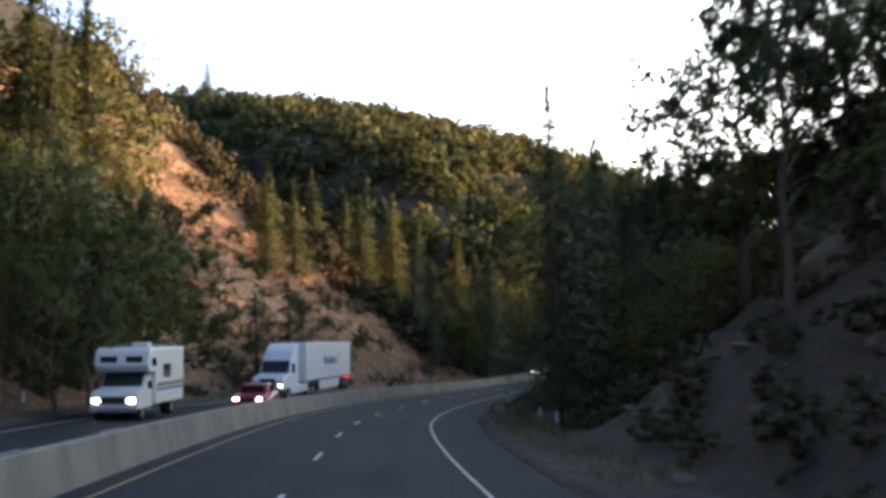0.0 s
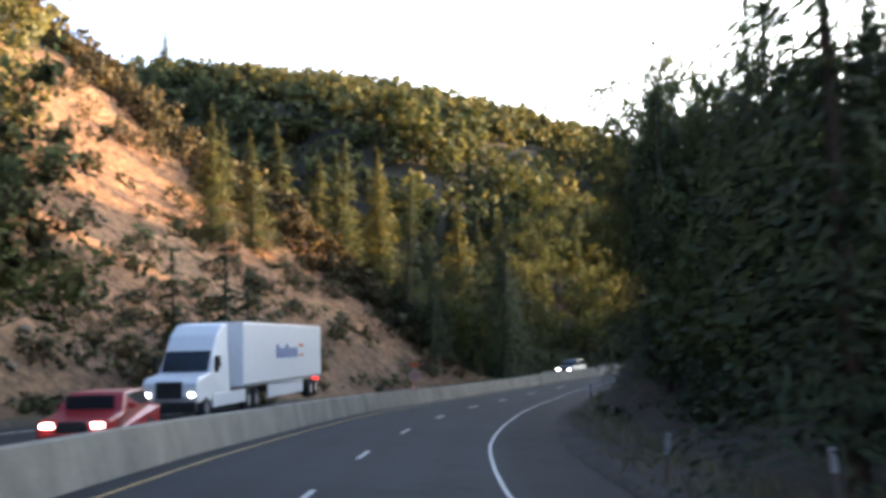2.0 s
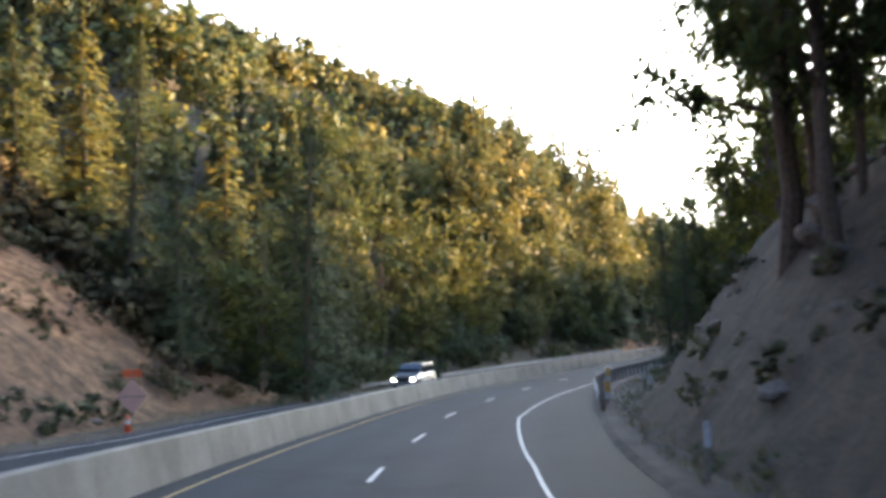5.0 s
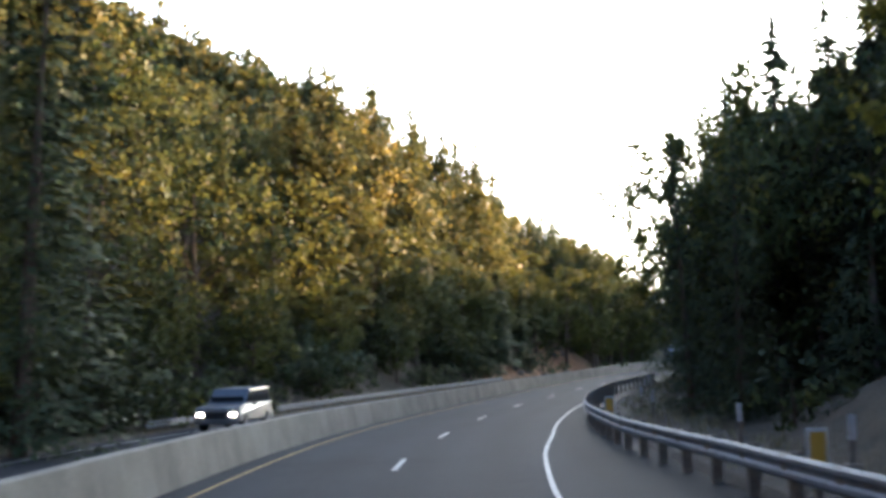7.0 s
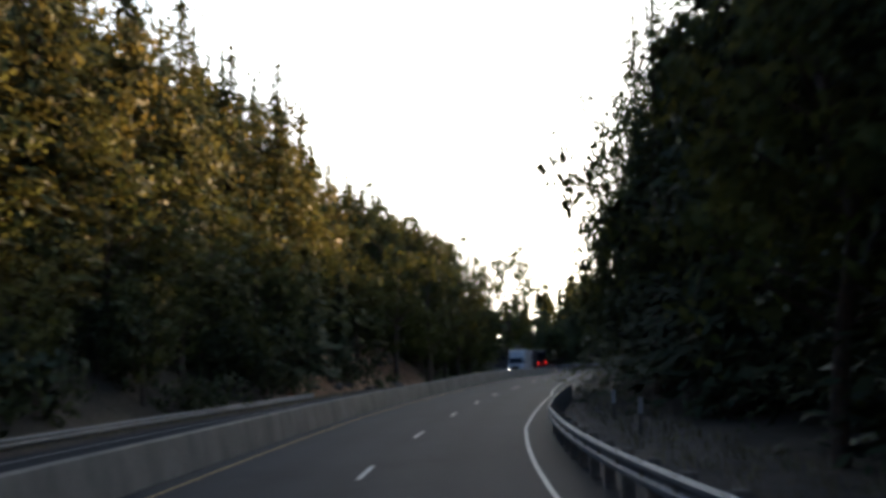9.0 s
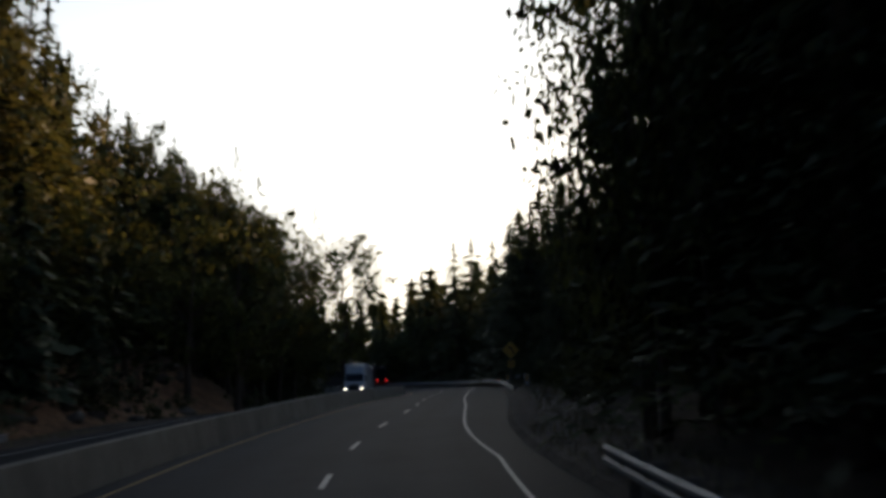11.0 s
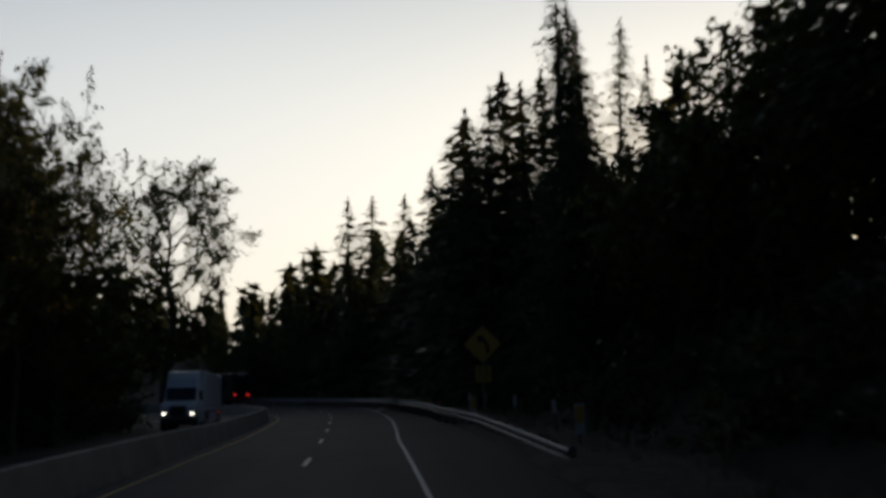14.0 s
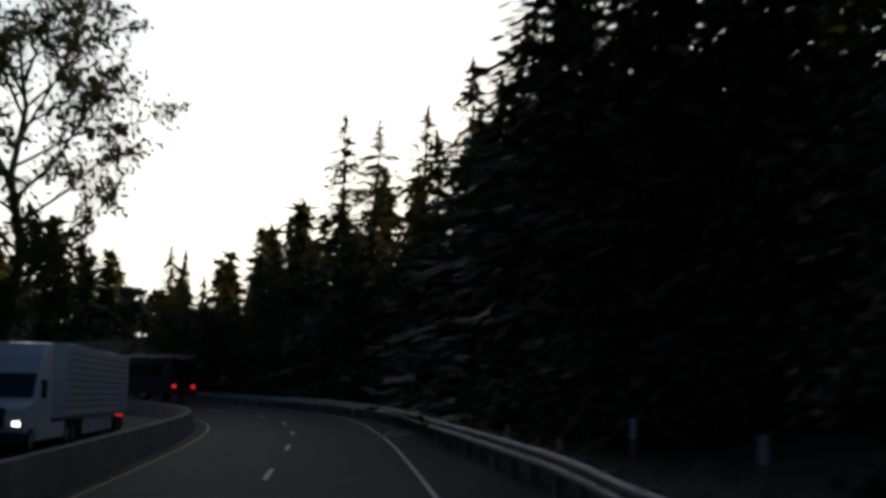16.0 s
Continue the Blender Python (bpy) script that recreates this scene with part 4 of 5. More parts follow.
def stand(count, y0, y1, d0, d1, seed, conifers, tall, low):
    """Places for a thicket: x, y, height, conifer or not."""
    for x, y, r in scatter(count, s_at(y0), s_at(y1), d0, d1, seed):
        c = r.random() < conifers
        yield x, y, r.uniform(*(tall if c else low)), c


thicket("right_thicket", [*stand(22, 158, 172, -30, -15, 61, 0.7, (11, 15), (6, 10)), *stand(26, 172, 186, -34, -15, 66, 0.85, (12, 16.5), (6, 9)), *stand(28, 186, 200, -34, -15, 67, 0.85, (15, 20), (6, 9)), *stand(110, 246, 326, -30, -15, 62, 0.75, (11, 18), (6, 10)),
                          *stand(46, 198, 240, -34, -20, 64, 0.2, (6, 8), (5, 8)), *stand(44, 160, 201, -24, -11.5, 97, 0.7, (13, 18), (9, 12)), *stand(22, 203, 226, -32, -17, 95, 0.5, (12, 16), (9, 12)), *stand(14, 150, 162, -40, -22, 15, 0.6, (7, 11), (6, 9)),
                          *stand(26, 82, 106, -36, -20, 16, 0.6, (6, 9), (5, 8))],
        "dense dark conifers and oaks behind the roadside row", FIR)


def brush_band(name, places, label, mat=None):
    """Low brush grown together along a crest."""
    r = np.random.default_rng(37)
    kinds = [oak_mesh(r, 0.9, 1.5, 0.95, 18, 12, 0.165) for _ in range(4)]
    places = list(places)
    zs = ground_height(np.array([p[0] for p in places]), np.array([p[1] for p in places]))
    grown = [(kinds[int(r.integers(4))], x, y, z - 0.2, r.random() * 6.28, h / 1.9) for (x, y, h), z in zip(places, zs)]
    return tagged(joined(name, grown, mat or BRUSH), label, "brush", kind="stuff")


brush_band("slope_brush", [*((x, y, r.uniform(0.5, 1.7)) for x, y, r in scatter(320, s_at(60), s_at(138), 15.8, 44, 91)),
                           *((x, y, r.uniform(0.35, 1.3)) for x, y, r in scatter(130, s_at(2), s_at(40), -22, -7.8, 92)),
                           *((x, y, r.uniform(0.35, 1.2)) for x, y, r in scatter(70, s_at(84), s_at(132), -20, -7.4, 93))],
           "scattered grey-green sage brush on the earth slopes", SAGE)
brush_band("crest_brush", [(x, y, r.uniform(1.7, 3.8)) for x, y, r in scatter(330, S_SPUR - 3, S_SPUR + 7, 20, 84, 43)],
           "dense reddish brush along the crest of the slope")
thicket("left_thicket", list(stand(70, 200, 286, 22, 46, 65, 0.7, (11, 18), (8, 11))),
        "conifers and oaks up the wooded hillside", SUNLIT_OAK)
woods("hill_woods", 2200, 9, (-170, 120, 140, 420), lambda s, d: (d > 33) & (d < 190) & (s > S_SPUR + 12), 0.0, SUNLIT_OAK, 5.6, True)
woods("spur_woods", 220, 10, (-150, -30, -20, 150), lambda s, d: (d > 62) & (s < S_SPUR - 20), 0.5, FIR)
woods("right_woods", 420, 13, (10, 330, 20, 480), lambda s, d: (d < -36) & (d > -120) & (((s > s_at(88)) & (s < s_at(195))) | (s > s_at(262))), 0.55, FIR)


# ---- rocks and grass along the verges ----
ROCK = plain("weathered_rock", (0.15, 0.125, 0.10), 0.95, 0, 0.45)


def rock_mesh(r):
    """A broken, uneven boulder about one metre across."""
    bm = bmesh.new()
    bmesh.ops.create_icosphere(bm, subdivisions=2, radius=0.5)
    cut = [(Vector(r.normal(size=3)).normalized(), r.uniform(0.26, 0.42)) for _ in range(9)]
    for v in bm.verts:
        for n, lim in cut:
            over = v.co.dot(n) - lim
            if over > 0:
                v.co -= n * over * 0.9
        v.co *= 1 + r.normal() * 0.03
        v.co.z *= 0.72
    me = bpy.data.meshes.new("rock")
    bm.to_mesh(me)
    bm.free()
    me.materials.append(ROCK)
    return me


_r = np.random.default_rng(77)
rock_kinds = [rock_mesh(_r) for _ in range(5)]
for count, s0, s1, d0, d1, lo, hi, seed in ((26, s_at(84), s_at(132), -13.5, -7.6, 0.3, 1.1, 71), (34, s_at(60), s_at(128), 15.6, 24, 0.25, 0.9, 72),
                                            (22, s_at(200), s_at(240), 15.2, 20, 0.4, 1.6, 73), (60, s_at(6), s_at(42), -18, -7.4, 0.15, 0.9, 74), (50, s_at(84), s_at(130), -18, -7.4, 0.12, 0.6, 75)):
    for x, y, r in scatter(count, s0, s1, d0, d1, seed):
        size = r.uniform(lo, hi)
        ob = new("rock", rock_kinds[int(r.integers(5))])
        ob.matrix_basis = pose(x, y, gz(x, y) + 0.12 * size, r.normal() * 12, r.normal() * 12, r.random() * 360) @ Matrix.Diagonal((size * r.uniform(0.8, 1.4), size, size, 1))
        tagged(ob, "broken brown rock lying on the earth bank", "rock", "rocks on the banks")


def straw_build(nt, bsdf):
    geo = nt.nodes.new("ShaderNodeNewGeometry")
    nt.links.new(ramp(nt, geo.outputs["Random Per Island"], (0.0, (0.10, 0.09, 0.045)), (0.5, (0.22, 0.17, 0.08)), (1.0, (0.34, 0.27, 0.14))), bsdf.inputs["Base Color"])


STRAW = material("dry_grass", straw_build, 0.9)


def grass(name, stretches, label):
    """Dry tufts along the pavement's edges: thin bent blades."""
    r = np.random.default_rng(5)
    gv2, gf2 = [], []
    for count, s0, s1, d0, d1 in stretches:
        for _ in range(count):
            p = np.array(road(r.uniform(s0, s1), r.uniform(d0, d1), 0.0))
            p[2] = max(p[2] - 0.1, gz(p[0], p[1])) if abs(d0) > 9 else p[2] + 0.02
            for _ in range(7):
                a, h, lean = r.random() * 6.28, r.uniform(0.12, 0.42), r.uniform(0.05, 0.25)
                q = p + np.array([r.normal() * 0.12, r.normal() * 0.12, 0])
                w = np.array([math.cos(a + 1.57), math.sin(a + 1.57), 0]) * 0.012
                t = q + np.array([math.cos(a) * lean, math.sin(a) * lean, h])
                b = len(gv2)
                gv2 += [q - w, q + w, t]
                gf2.append((b, b + 1, b + 2))
    tagged(mesh_object(name, gv2, gf2, STRAW), label, "grass", kind="stuff")


grass("verge_grass", ((1500, s_at(20), s_at(125), -8.4, -5.9), (700, s_at(125), s_at(200), -8.0, -5.6), (500, s_at(200), s_at(300), -8.2, -6.2), (1600, s_at(30), s_at(210), 13.4, 15.4)),
      "dry straw grass tufts along the road edge")


# ---- guardrails, posts and signs ----
def part(name, bm, mat, parent, label="", smooth=False):
    """A bmesh as one mesh object under a thing or part."""
    me = bpy.data.meshes.new(name)
    bm.to_mesh(me)
    bm.free()
    me.materials.append(mat)
    if smooth:
        me.polygons.foreach_set("use_smooth", [True] * len(me.polygons))
    ob = new(name, me)
    ob.parent = parent
    if label:
        ob["label"] = label
    return ob


def block(x0, x1, y0, y1, z0, z1, bevel=0.0, top=(1.0, 1.0), seg=2):
    """A box with rounded edges; top: how far the upper face is drawn in, across and along."""
    bm = bmesh.new()
    bmesh.ops.create_cube(bm, size=1.0)
    for v in bm.verts:
        fx, fy = (top if v.co.z > 0 else (1.0, 1.0))
        v.co = Vector(((x0 + x1) / 2 + v.co.x * (x1 - x0) * fx, (y0 + y1) / 2 + v.co.y * (y1 - y0) * fy, (z0 + z1) / 2 + v.co.z * (z1 - z0)))
    if bevel:
        bmesh.ops.bevel(bm, geom=bm.edges[:], offset=bevel, segments=seg, affect="EDGES", profile=0.6)
    return bm


def profile(points, x0, x1, bevel=0.0, narrow=1.0, above=99.0):
    """A side outline (y, z) drawn across from x0 to x1; above a height it narrows."""
    bm = bmesh.new()
    c = (x0 + x1) / 2

    def vert(x, y, z):
        return bm.verts.new((c + (x - c) * (narrow if z > above else 1.0), y, z))
    a, b = [vert(x0, y, z) for y, z in points], [vert(x1, y, z) for y, z in points]
    n = len(points)
    bm.faces.new(a)
    bm.faces.new(b[::-1])
    for k in range(n):
        bm.faces.new((a[k], b[k], b[(k + 1) % n], a[(k + 1) % n]))
    bmesh.ops.recalc_face_normals(bm, faces=bm.faces[:])
    if bevel:
        bmesh.ops.bevel(bm, geom=bm.edges[:], offset=bevel, segments=2, affect="EDGES", profile=0.6)
    return bm


def disc(x, y, z, r, w, seg=20, inner=0.0):
    """A wheel-like drum whose axle runs across."""
    bm = bmesh.new()
    bmesh.ops.create_cone(bm, cap_ends=True, segments=seg, radius1=r, radius2=r, depth=w,
                          matrix=Matrix.Translation((x, y, z)) @ Matrix.Rotation(math.pi / 2, 4, "Y"))
    rim = [e for e in bm.edges if len(e.link_faces) == 2 and any(len(f.verts) > 4 for f in e.link_faces)]
    bmesh.ops.bevel(bm, geom=rim, offset=min(r, w) * 0.14, segments=2, affect="EDGES")
    return bm


def wheel(parent, x, y, r=0.34, w=0.22, rim=0.6):
    t = part("wheel", disc(x, y, r, r * 0.55, w * 0.5, 12), TYRE, parent)
    part("tyre", disc(x, y, r, r, w), TYRE, t, "black rubber tyre", True)
    side = 1 if x > 0 else -1
    part("rim", disc(x + side * w * 0.36, y, r, r * rim, w * 0.34, 16), RIM, t, "dull metal rim")
    return t


GLASS = plain("dark_glass", (0.02, 0.022, 0.025), 0.08, 0, 0.1)
TYRE = plain("tyre_rubber", (0.018, 0.018, 0.019), 0.85, 0, 0.2)
RIM = plain("wheel_metal", (0.35, 0.35, 0.36), 0.4, 0.8, 0.2)
WHITE_BODY = plain("white_bodywork", (0.72, 0.73, 0.74), 0.35, 0, 0.05)
CREAM_BODY = plain("cream_bodywork", (0.66, 0.65, 0.61), 0.45, 0, 0.06)
RED_BODY = plain("red_bodywork", (0.30, 0.02, 0.02), 0.3, 0, 0.1)
GREY_BODY = plain("silver_bodywork", (0.16, 0.17, 0.18), 0.3, 0.4, 0.1)
DARK_BODY = plain("black_bodywork", (0.02, 0.02, 0.022), 0.4, 0, 0.2)
BLUE_STRIPE = plain("blue_lettering", (0.05, 0.11, 0.33), 0.5, 0, 0.05)
TAN_STRIPE = plain("tan_stripe", (0.33, 0.24, 0.13), 0.5, 0, 0.1)
ORANGE = plain("orange_plastic", (0.62, 0.10, 0.025), 0.5, 0, 0.1)
SIGN_YELLOW = plain("sign_yellow", (0.46, 0.26, 0.03), 0.45, 0, 0.1)
SIGN_BLACK = plain("sign_black", (0.012, 0.012, 0.012), 0.6, 0, 0.1)
SIGN_ORANGE = plain("sign_orange", (0.52, 0.30, 0.23), 0.5, 0, 0.1)


def glow(name, colour, strength):
    def build(nt, bsdf):
        bsdf.inputs["Base Color"].default_value = (*colour, 1)
        bsdf.inputs["Emission Color"].default_value = (*colour, 1)
        bsdf.inputs["Emission Strength"].default_value = strength
    return material(name, build, 0.3)


HEADLAMP = glow("headlamp_glow", (1.0, 0.92, 0.78), 9.0)
TAILLAMP = glow("tail_lamp_glow", (1.0, 0.03, 0.03), 1.2)


def guardrail(s0, s1, d, side, label, shift=None, lift=None):
    """W-beam rail on blocked-out posts. side: +1 if its face looks to larger d."""
    e = new("guardrail")
    e.location = road(s0, d)
    f = side
    prof = [(0.0, 0.42), (0.05, 0.46), (0.05, 0.52), (0.0, 0.56), (0.0, 0.60), (0.05, 0.64), (0.05, 0.70), (0.0, 0.74)]
    front = [(d + f * (a + 0.02), h) for a, h in prof]
    back = [(d + f * (a + 0.005), h) for a, h in reversed(prof)]
    strip("beam", s0, s1, front + back, STEEL, 1.0, True, e, shift=shift, lift=lift)
    s = s0 + 0.4
    while s < s1:
        p, hd = road(s, d + shifted(s, shift) - f * 0.12, shifted(s, lift)), heading(s)
        pst = part("post", block(-0.08, 0.08, -0.08, 0.08, -0.6, 0.76, 0.012), WOOD_POST, e)
        pst.matrix_basis = Matrix.Translation(p - e.location) @ pose(0, 0, 0, 0, 0, hd)
        blk = part("spacer_block", block(-0.07, 0.07, -0.07, 0.07, 0.44, 0.73, 0.01), WOOD_POST, pst)
        blk.matrix_basis = Matrix.Translation((0.10 * f * -1, 0, 0))
        s += 1.9
    return tagged(e, label, "guardrail", "guardrails")


guardrail(307.5, 374.0, 0, -1, "galvanised steel guardrail on wooden posts by the far lanes",
          ((300, 14.3), (320, 13.6), (374, 13.2)), ((300, -0.28), (374, -0.3)))
guardrail(s_at(120.8), s_at(186.0), 0, 1, "galvanised steel guardrail on wooden posts along the shoulder",
          ((119, -5.25), (127, -5.08), (135, -4.58), (145, -4.36), (170, -4.2), (178, -4.7), (186, -5.3)))
guardrail(s_at(226.5), s_at(318.0), 0, 1, "galvanised steel guardrail with a kink above the drop",
          ((226, -5.9), (238, -5.5), (245, -4.8), (249, -4.9), (260, -4.4), (318, -4.4)), ((226, -0.45), (238, -0.2), (247, 0)))


def delineator(s, d, h=1.0, label="slim white marker post with a reflector at the road edge"):
    e = new("marker_post")
    e.location = road(s, d)
    part("post", block(-0.045, 0.045, -0.02, 0.02, -0.3, h * 0.62, 0.008), WOOD_POST, e)
    part("paddle", block(-0.06, 0.06, -0.025, 0.025, h * 0.60, h, 0.012), WHITE_PAINT, e, "white reflective paddle")
    e.rotation_euler = (radians(RNG.normal() * 2), radians(RNG.normal() * 2), radians(heading(s)))
    return tagged(e, label, "marker post", "marker posts")


for y, d in ((50, -8.0), (53, -9.6), (40.6, -7.7), (54.6, -6.2), (128, -7.2), (134, -7.0), (147, -6.6), (152, -6.4), (167, -6.3), (172, -6.2)):
    delineator(s_at(y), d)
delineator(s_at(102.2), -6.0, 1.15)
for y in (40.0, 44.0, 46.5):
    delineator(s_at(y), 14.2, 1.1, "grey marker post on the dirt beside the far lanes")
for y in (233.5, 240, 247, 252):
    delineator(s_at(y), -7.3, 1.0)


def object_marker(s, d):
    e = new("object_marker")
    e.location = road(s, d)
    part("board", block(-0.13, 0.13, -0.02, 0.02, 0.30, 1.05, 0.015), WHITE_PAINT, e, "white board")
    part("face", block(-0.10, 0.10, -0.032, -0.022, 0.56, 1.0, 0.004), SIGN_YELLOW, e, "yellow reflective panel")
    part("post", block(-0.04, 0.04, 0.021, 0.07, -0.3, 0.9, 0.008), WOOD_POST, e)
    e.rotation_euler = (0, 0, radians(heading(s)))
    return tagged(e, "yellow and white reflector board on the guardrail", "reflector board", "reflector boards")


for y, d in ((124.6, -5.5), (140.6, -4.8), (242.0, -6.0), (229.5, -6.9)):
    object_marker(s_at(y), d)


def cone(s, d, h=0.7):
    e = new("traffic_cone")
    e.location = road(s, d)
    part("base", block(-0.18, 0.18, -0.18, 0.18, 0.0, 0.04, 0.012), ORANGE, e)
    bm = bmesh.new()
    bmesh.ops.create_cone(bm, cap_ends=True, segments=16, radius1=0.14, radius2=0.03, depth=h, matrix=Matrix.Translation((0, 0, 0.04 + h / 2)))
    part("body", bm, ORANGE, e, "", True)
    bm = bmesh.new()
    bmesh.ops.create_cone(bm, cap_ends=False, segments=16, radius1=0.104, radius2=0.076, depth=0.16, matrix=Matrix.Translation((0, 0, h * 0.55)))
    part("collar", bm, WHITE_PAINT, e, "white reflective collar", True)
    return tagged(e, "orange traffic cone with a white collar on the verge", "traffic cone", "traffic cones")


cone(s_at(123.4), 13.5)
cone(s_at(251.5), -5.7)
cone(s_at(256.5), -5.75)
cone(s_at(262.0), -5.75)


def diamond_panel(size, thick, y0):
    bm = block(-size / 2, size / 2, -thick / 2, thick / 2, -size / 2, size / 2, 0.0)
    bmesh.ops.bevel(bm, geom=[e for e in bm.edges if abs(e.verts[0].co.y - e.verts[1].co.y) > thick * 0.5], offset=size * 0.06, segments=3, affect="EDGES")
    bmesh.ops.transform(bm, matrix=Matrix.Translation((0, y0, 0)) @ Matrix.Rotation(math.pi / 4, 4, "Y"), verts=bm.verts[:])
    return bm


def work_sign(s, d):
    e = new("road_work_sign")
    e.location = road(s, d)
    part("mast", block(-0.025, 0.025, -0.025, 0.025, 0.0, 2.35, 0.006), WOOD_POST, e)
    bm = diamond_panel(1.0, 0.02, -0.04)
    bmesh.ops.translate(bm, vec=(0, 0, 1.35), verts=bm.verts[:])
    part("panel", bm, SIGN_ORANGE, e, "faded orange diamond panel")
    part("crossbar", block(-0.62, 0.62, -0.07, -0.055, 1.33, 1.37, 0.004), WOOD_POST, e)
    for k in (-1, 1):
        part("foot", block(-0.02, 0.02, min(0, k * 0.7), max(0, k * 0.7), 0.0, 0.05, 0.006), WOOD_POST, e)
        fl = part("flag", block(-0.2 + k * 0.2, 0.2 + k * 0.2, -0.01, 0.01, 2.15, 2.45, 0.004), ORANGE, e, "small orange flag")
    e.rotation_euler = (0, 0, radians(heading(s)))
    return tagged(e, "orange diamond road work sign on a folding stand", "sign")


work_sign(s_at(124.6), 13.9)


def text_mesh(body, size, depth=0.004):
    cu = bpy.data.curves.new("text", "FONT")
    cu.body, cu.size, cu.extrude, cu.align_x, cu.align_y = body, size, depth, "CENTER", "CENTER"
    tmp = bpy.data.objects.new("text", cu)
    scene.collection.objects.link(tmp)
    me = bpy.data.meshes.new_from_object(tmp.evaluated_get(bpy.context.evaluated_depsgraph_get()))
    bpy.data.objects.remove(tmp)
    return me


def curve_sign(s, d):
    """Yellow diamond with a bent arrow to the left and a speed plate under it."""
    e = new("curve_warning_sign")
    e.location = road(s, d)
    part("post", block(-0.05, 0.05, 0.0, 0.1, -0.4, 3.8, 0.01), WOOD_POST, e)
    bm = diamond_panel(1.06, 0.02, -0.02)
    bmesh.ops.translate(bm, vec=(0, 0, 3.05), verts=bm.verts[:])
    pan = part("panel", bm, SIGN_YELLOW, e, "yellow diamond panel")
    # arrow: a bent shaft and its head
    pts = [(0.20, -0.36), (0.19, -0.10), (0.13, 0.06), (0.02, 0.17), (-0.10, 0.23)]
    bm = bmesh.new()
    rows = []
    for k, (x, z) in enumerate(pts):
        a, b = pts[max(0, k - 1)], pts[min(len(pts) - 1, k + 1)]
        t = Vector((b[0] - a[0], b[1] - a[1])).normalized()
        n = Vector((-t.y, t.x)) * 0.065
        rows.append([bm.verts.new((x + q * n.x, yy, z + q * n.y)) for q in (-1, 1) for yy in (-0.040, -0.034)])
    for r0, r1 in zip(rows, rows[1:]):
        for a, b in ((0, 2), (2, 3), (3, 1), (1, 0)):
            bm.faces.new((r0[a], r0[b], r1[b], r1[a]))
    h = [bm.verts.new((x, yy, z)) for yy in (-0.040, -0.034) for x, z in ((-0.24, 0.33), (0.06, 0.33), (-0.12, 0.02))]
    bm.faces.new(h[:3]), bm.faces.new(h[3:][::-1])
    for a, b in ((0, 1), (1, 2), (2, 0)):
        bm.faces.new((h[a], h[b], h[b + 3], h[a + 3]))
    bmesh.ops.recalc_face_normals(bm, faces=bm.faces[:])
    bmesh.ops.translate(bm, vec=(0, 0, 3.05), verts=bm.verts[:])
    part("arrow", bm, SIGN_BLACK, pan, "black bent arrow")
    plate = part("speed_plate", block(-0.31, 0.31, -0.03, -0.01, 1.58, 2.22, 0.006), SIGN_YELLOW, e, "yellow advisory speed plate")
    for body, size, z in (("55", 0.50, 1.97), ("M.P.H.", 0.15, 1.69)):
        me = text_mesh(body, size)
        me.materials.append(SIGN_BLACK)
        ob = new("lettering", me)
        ob.parent = plate
        ob.matrix_basis = pose(0, -0.035, z, 90, 0, 0)
    e.rotation_euler = (0, 0, radians(heading(s) - 4))
    return tagged(e, "yellow diamond curve warning sign with a 55 speed plate", "sign")


curve_sign(s_at(241.1), -6.3)


# ---- vehicles ----
def lamps(parent, xs, y, z, w, h, mat, name):
    for x in xs:
        part(name, block(x - w / 2, x + w / 2, y - 0.04, y + 0.04, z - h / 2, z + h / 2, 0.02), mat, parent, "lit lamp")


def car(name, label, category, body_mat, shape, glass, width, length, lit=True):
    """Local axes: y is forwards, z up. shape and glass are side outlines."""
    e = new(name)
    body = part("body", profile(shape, -width / 2, width / 2, 0.06, 0.82, 1.0), body_mat, e)
    part("cabin_glass", profile(glass, -width / 2 * 0.86, width / 2 * 0.86, 0.02), GLASS, e, "dark tinted windows")
    fy = max(p[0] for p in shape)
    part("windscreen", block(-width * 0.36, width * 0.36, glass[-1][0] - 0.02, glass[-1][0] + 0.03, 1.0, 1.36, 0.01), GLASS, e)
    lamps(e, (-width * 0.36, width * 0.36), fy - 0.01, 0.68, 0.26, 0.11, HEADLAMP, "headlamp")
    part("grille", block(-width * 0.22, width * 0.22, fy - 0.03, fy + 0.025, 0.52, 0.78, 0.02), DARK_BODY, e)
    part("bumper", block(-width * 0.48, width * 0.48, fy - 0.08, fy + 0.06, 0.30, 0.50, 0.05), body_mat, e)
    for sx in (-1, 1):
        for y in (fy - 0.85, fy - length + 0.95):
            wheel(e, sx * (width / 2 - 0.11), y)
        part("mirror", block(sx * width / 2 - 0.11 + sx * 0.05, sx * width / 2 + 0.11 + sx * 0.05, fy - 1.85, fy - 1.7, 1.0, 1.14, 0.03), body_mat, e)
    return tagged(e, label, category)


def set_down(e, s, d, towards=True):
    e.matrix_basis = Matrix.Translation(road(s, d)) @ pose(0, 0, 0, 0, 0, heading(s) + (180 if towards else 0))


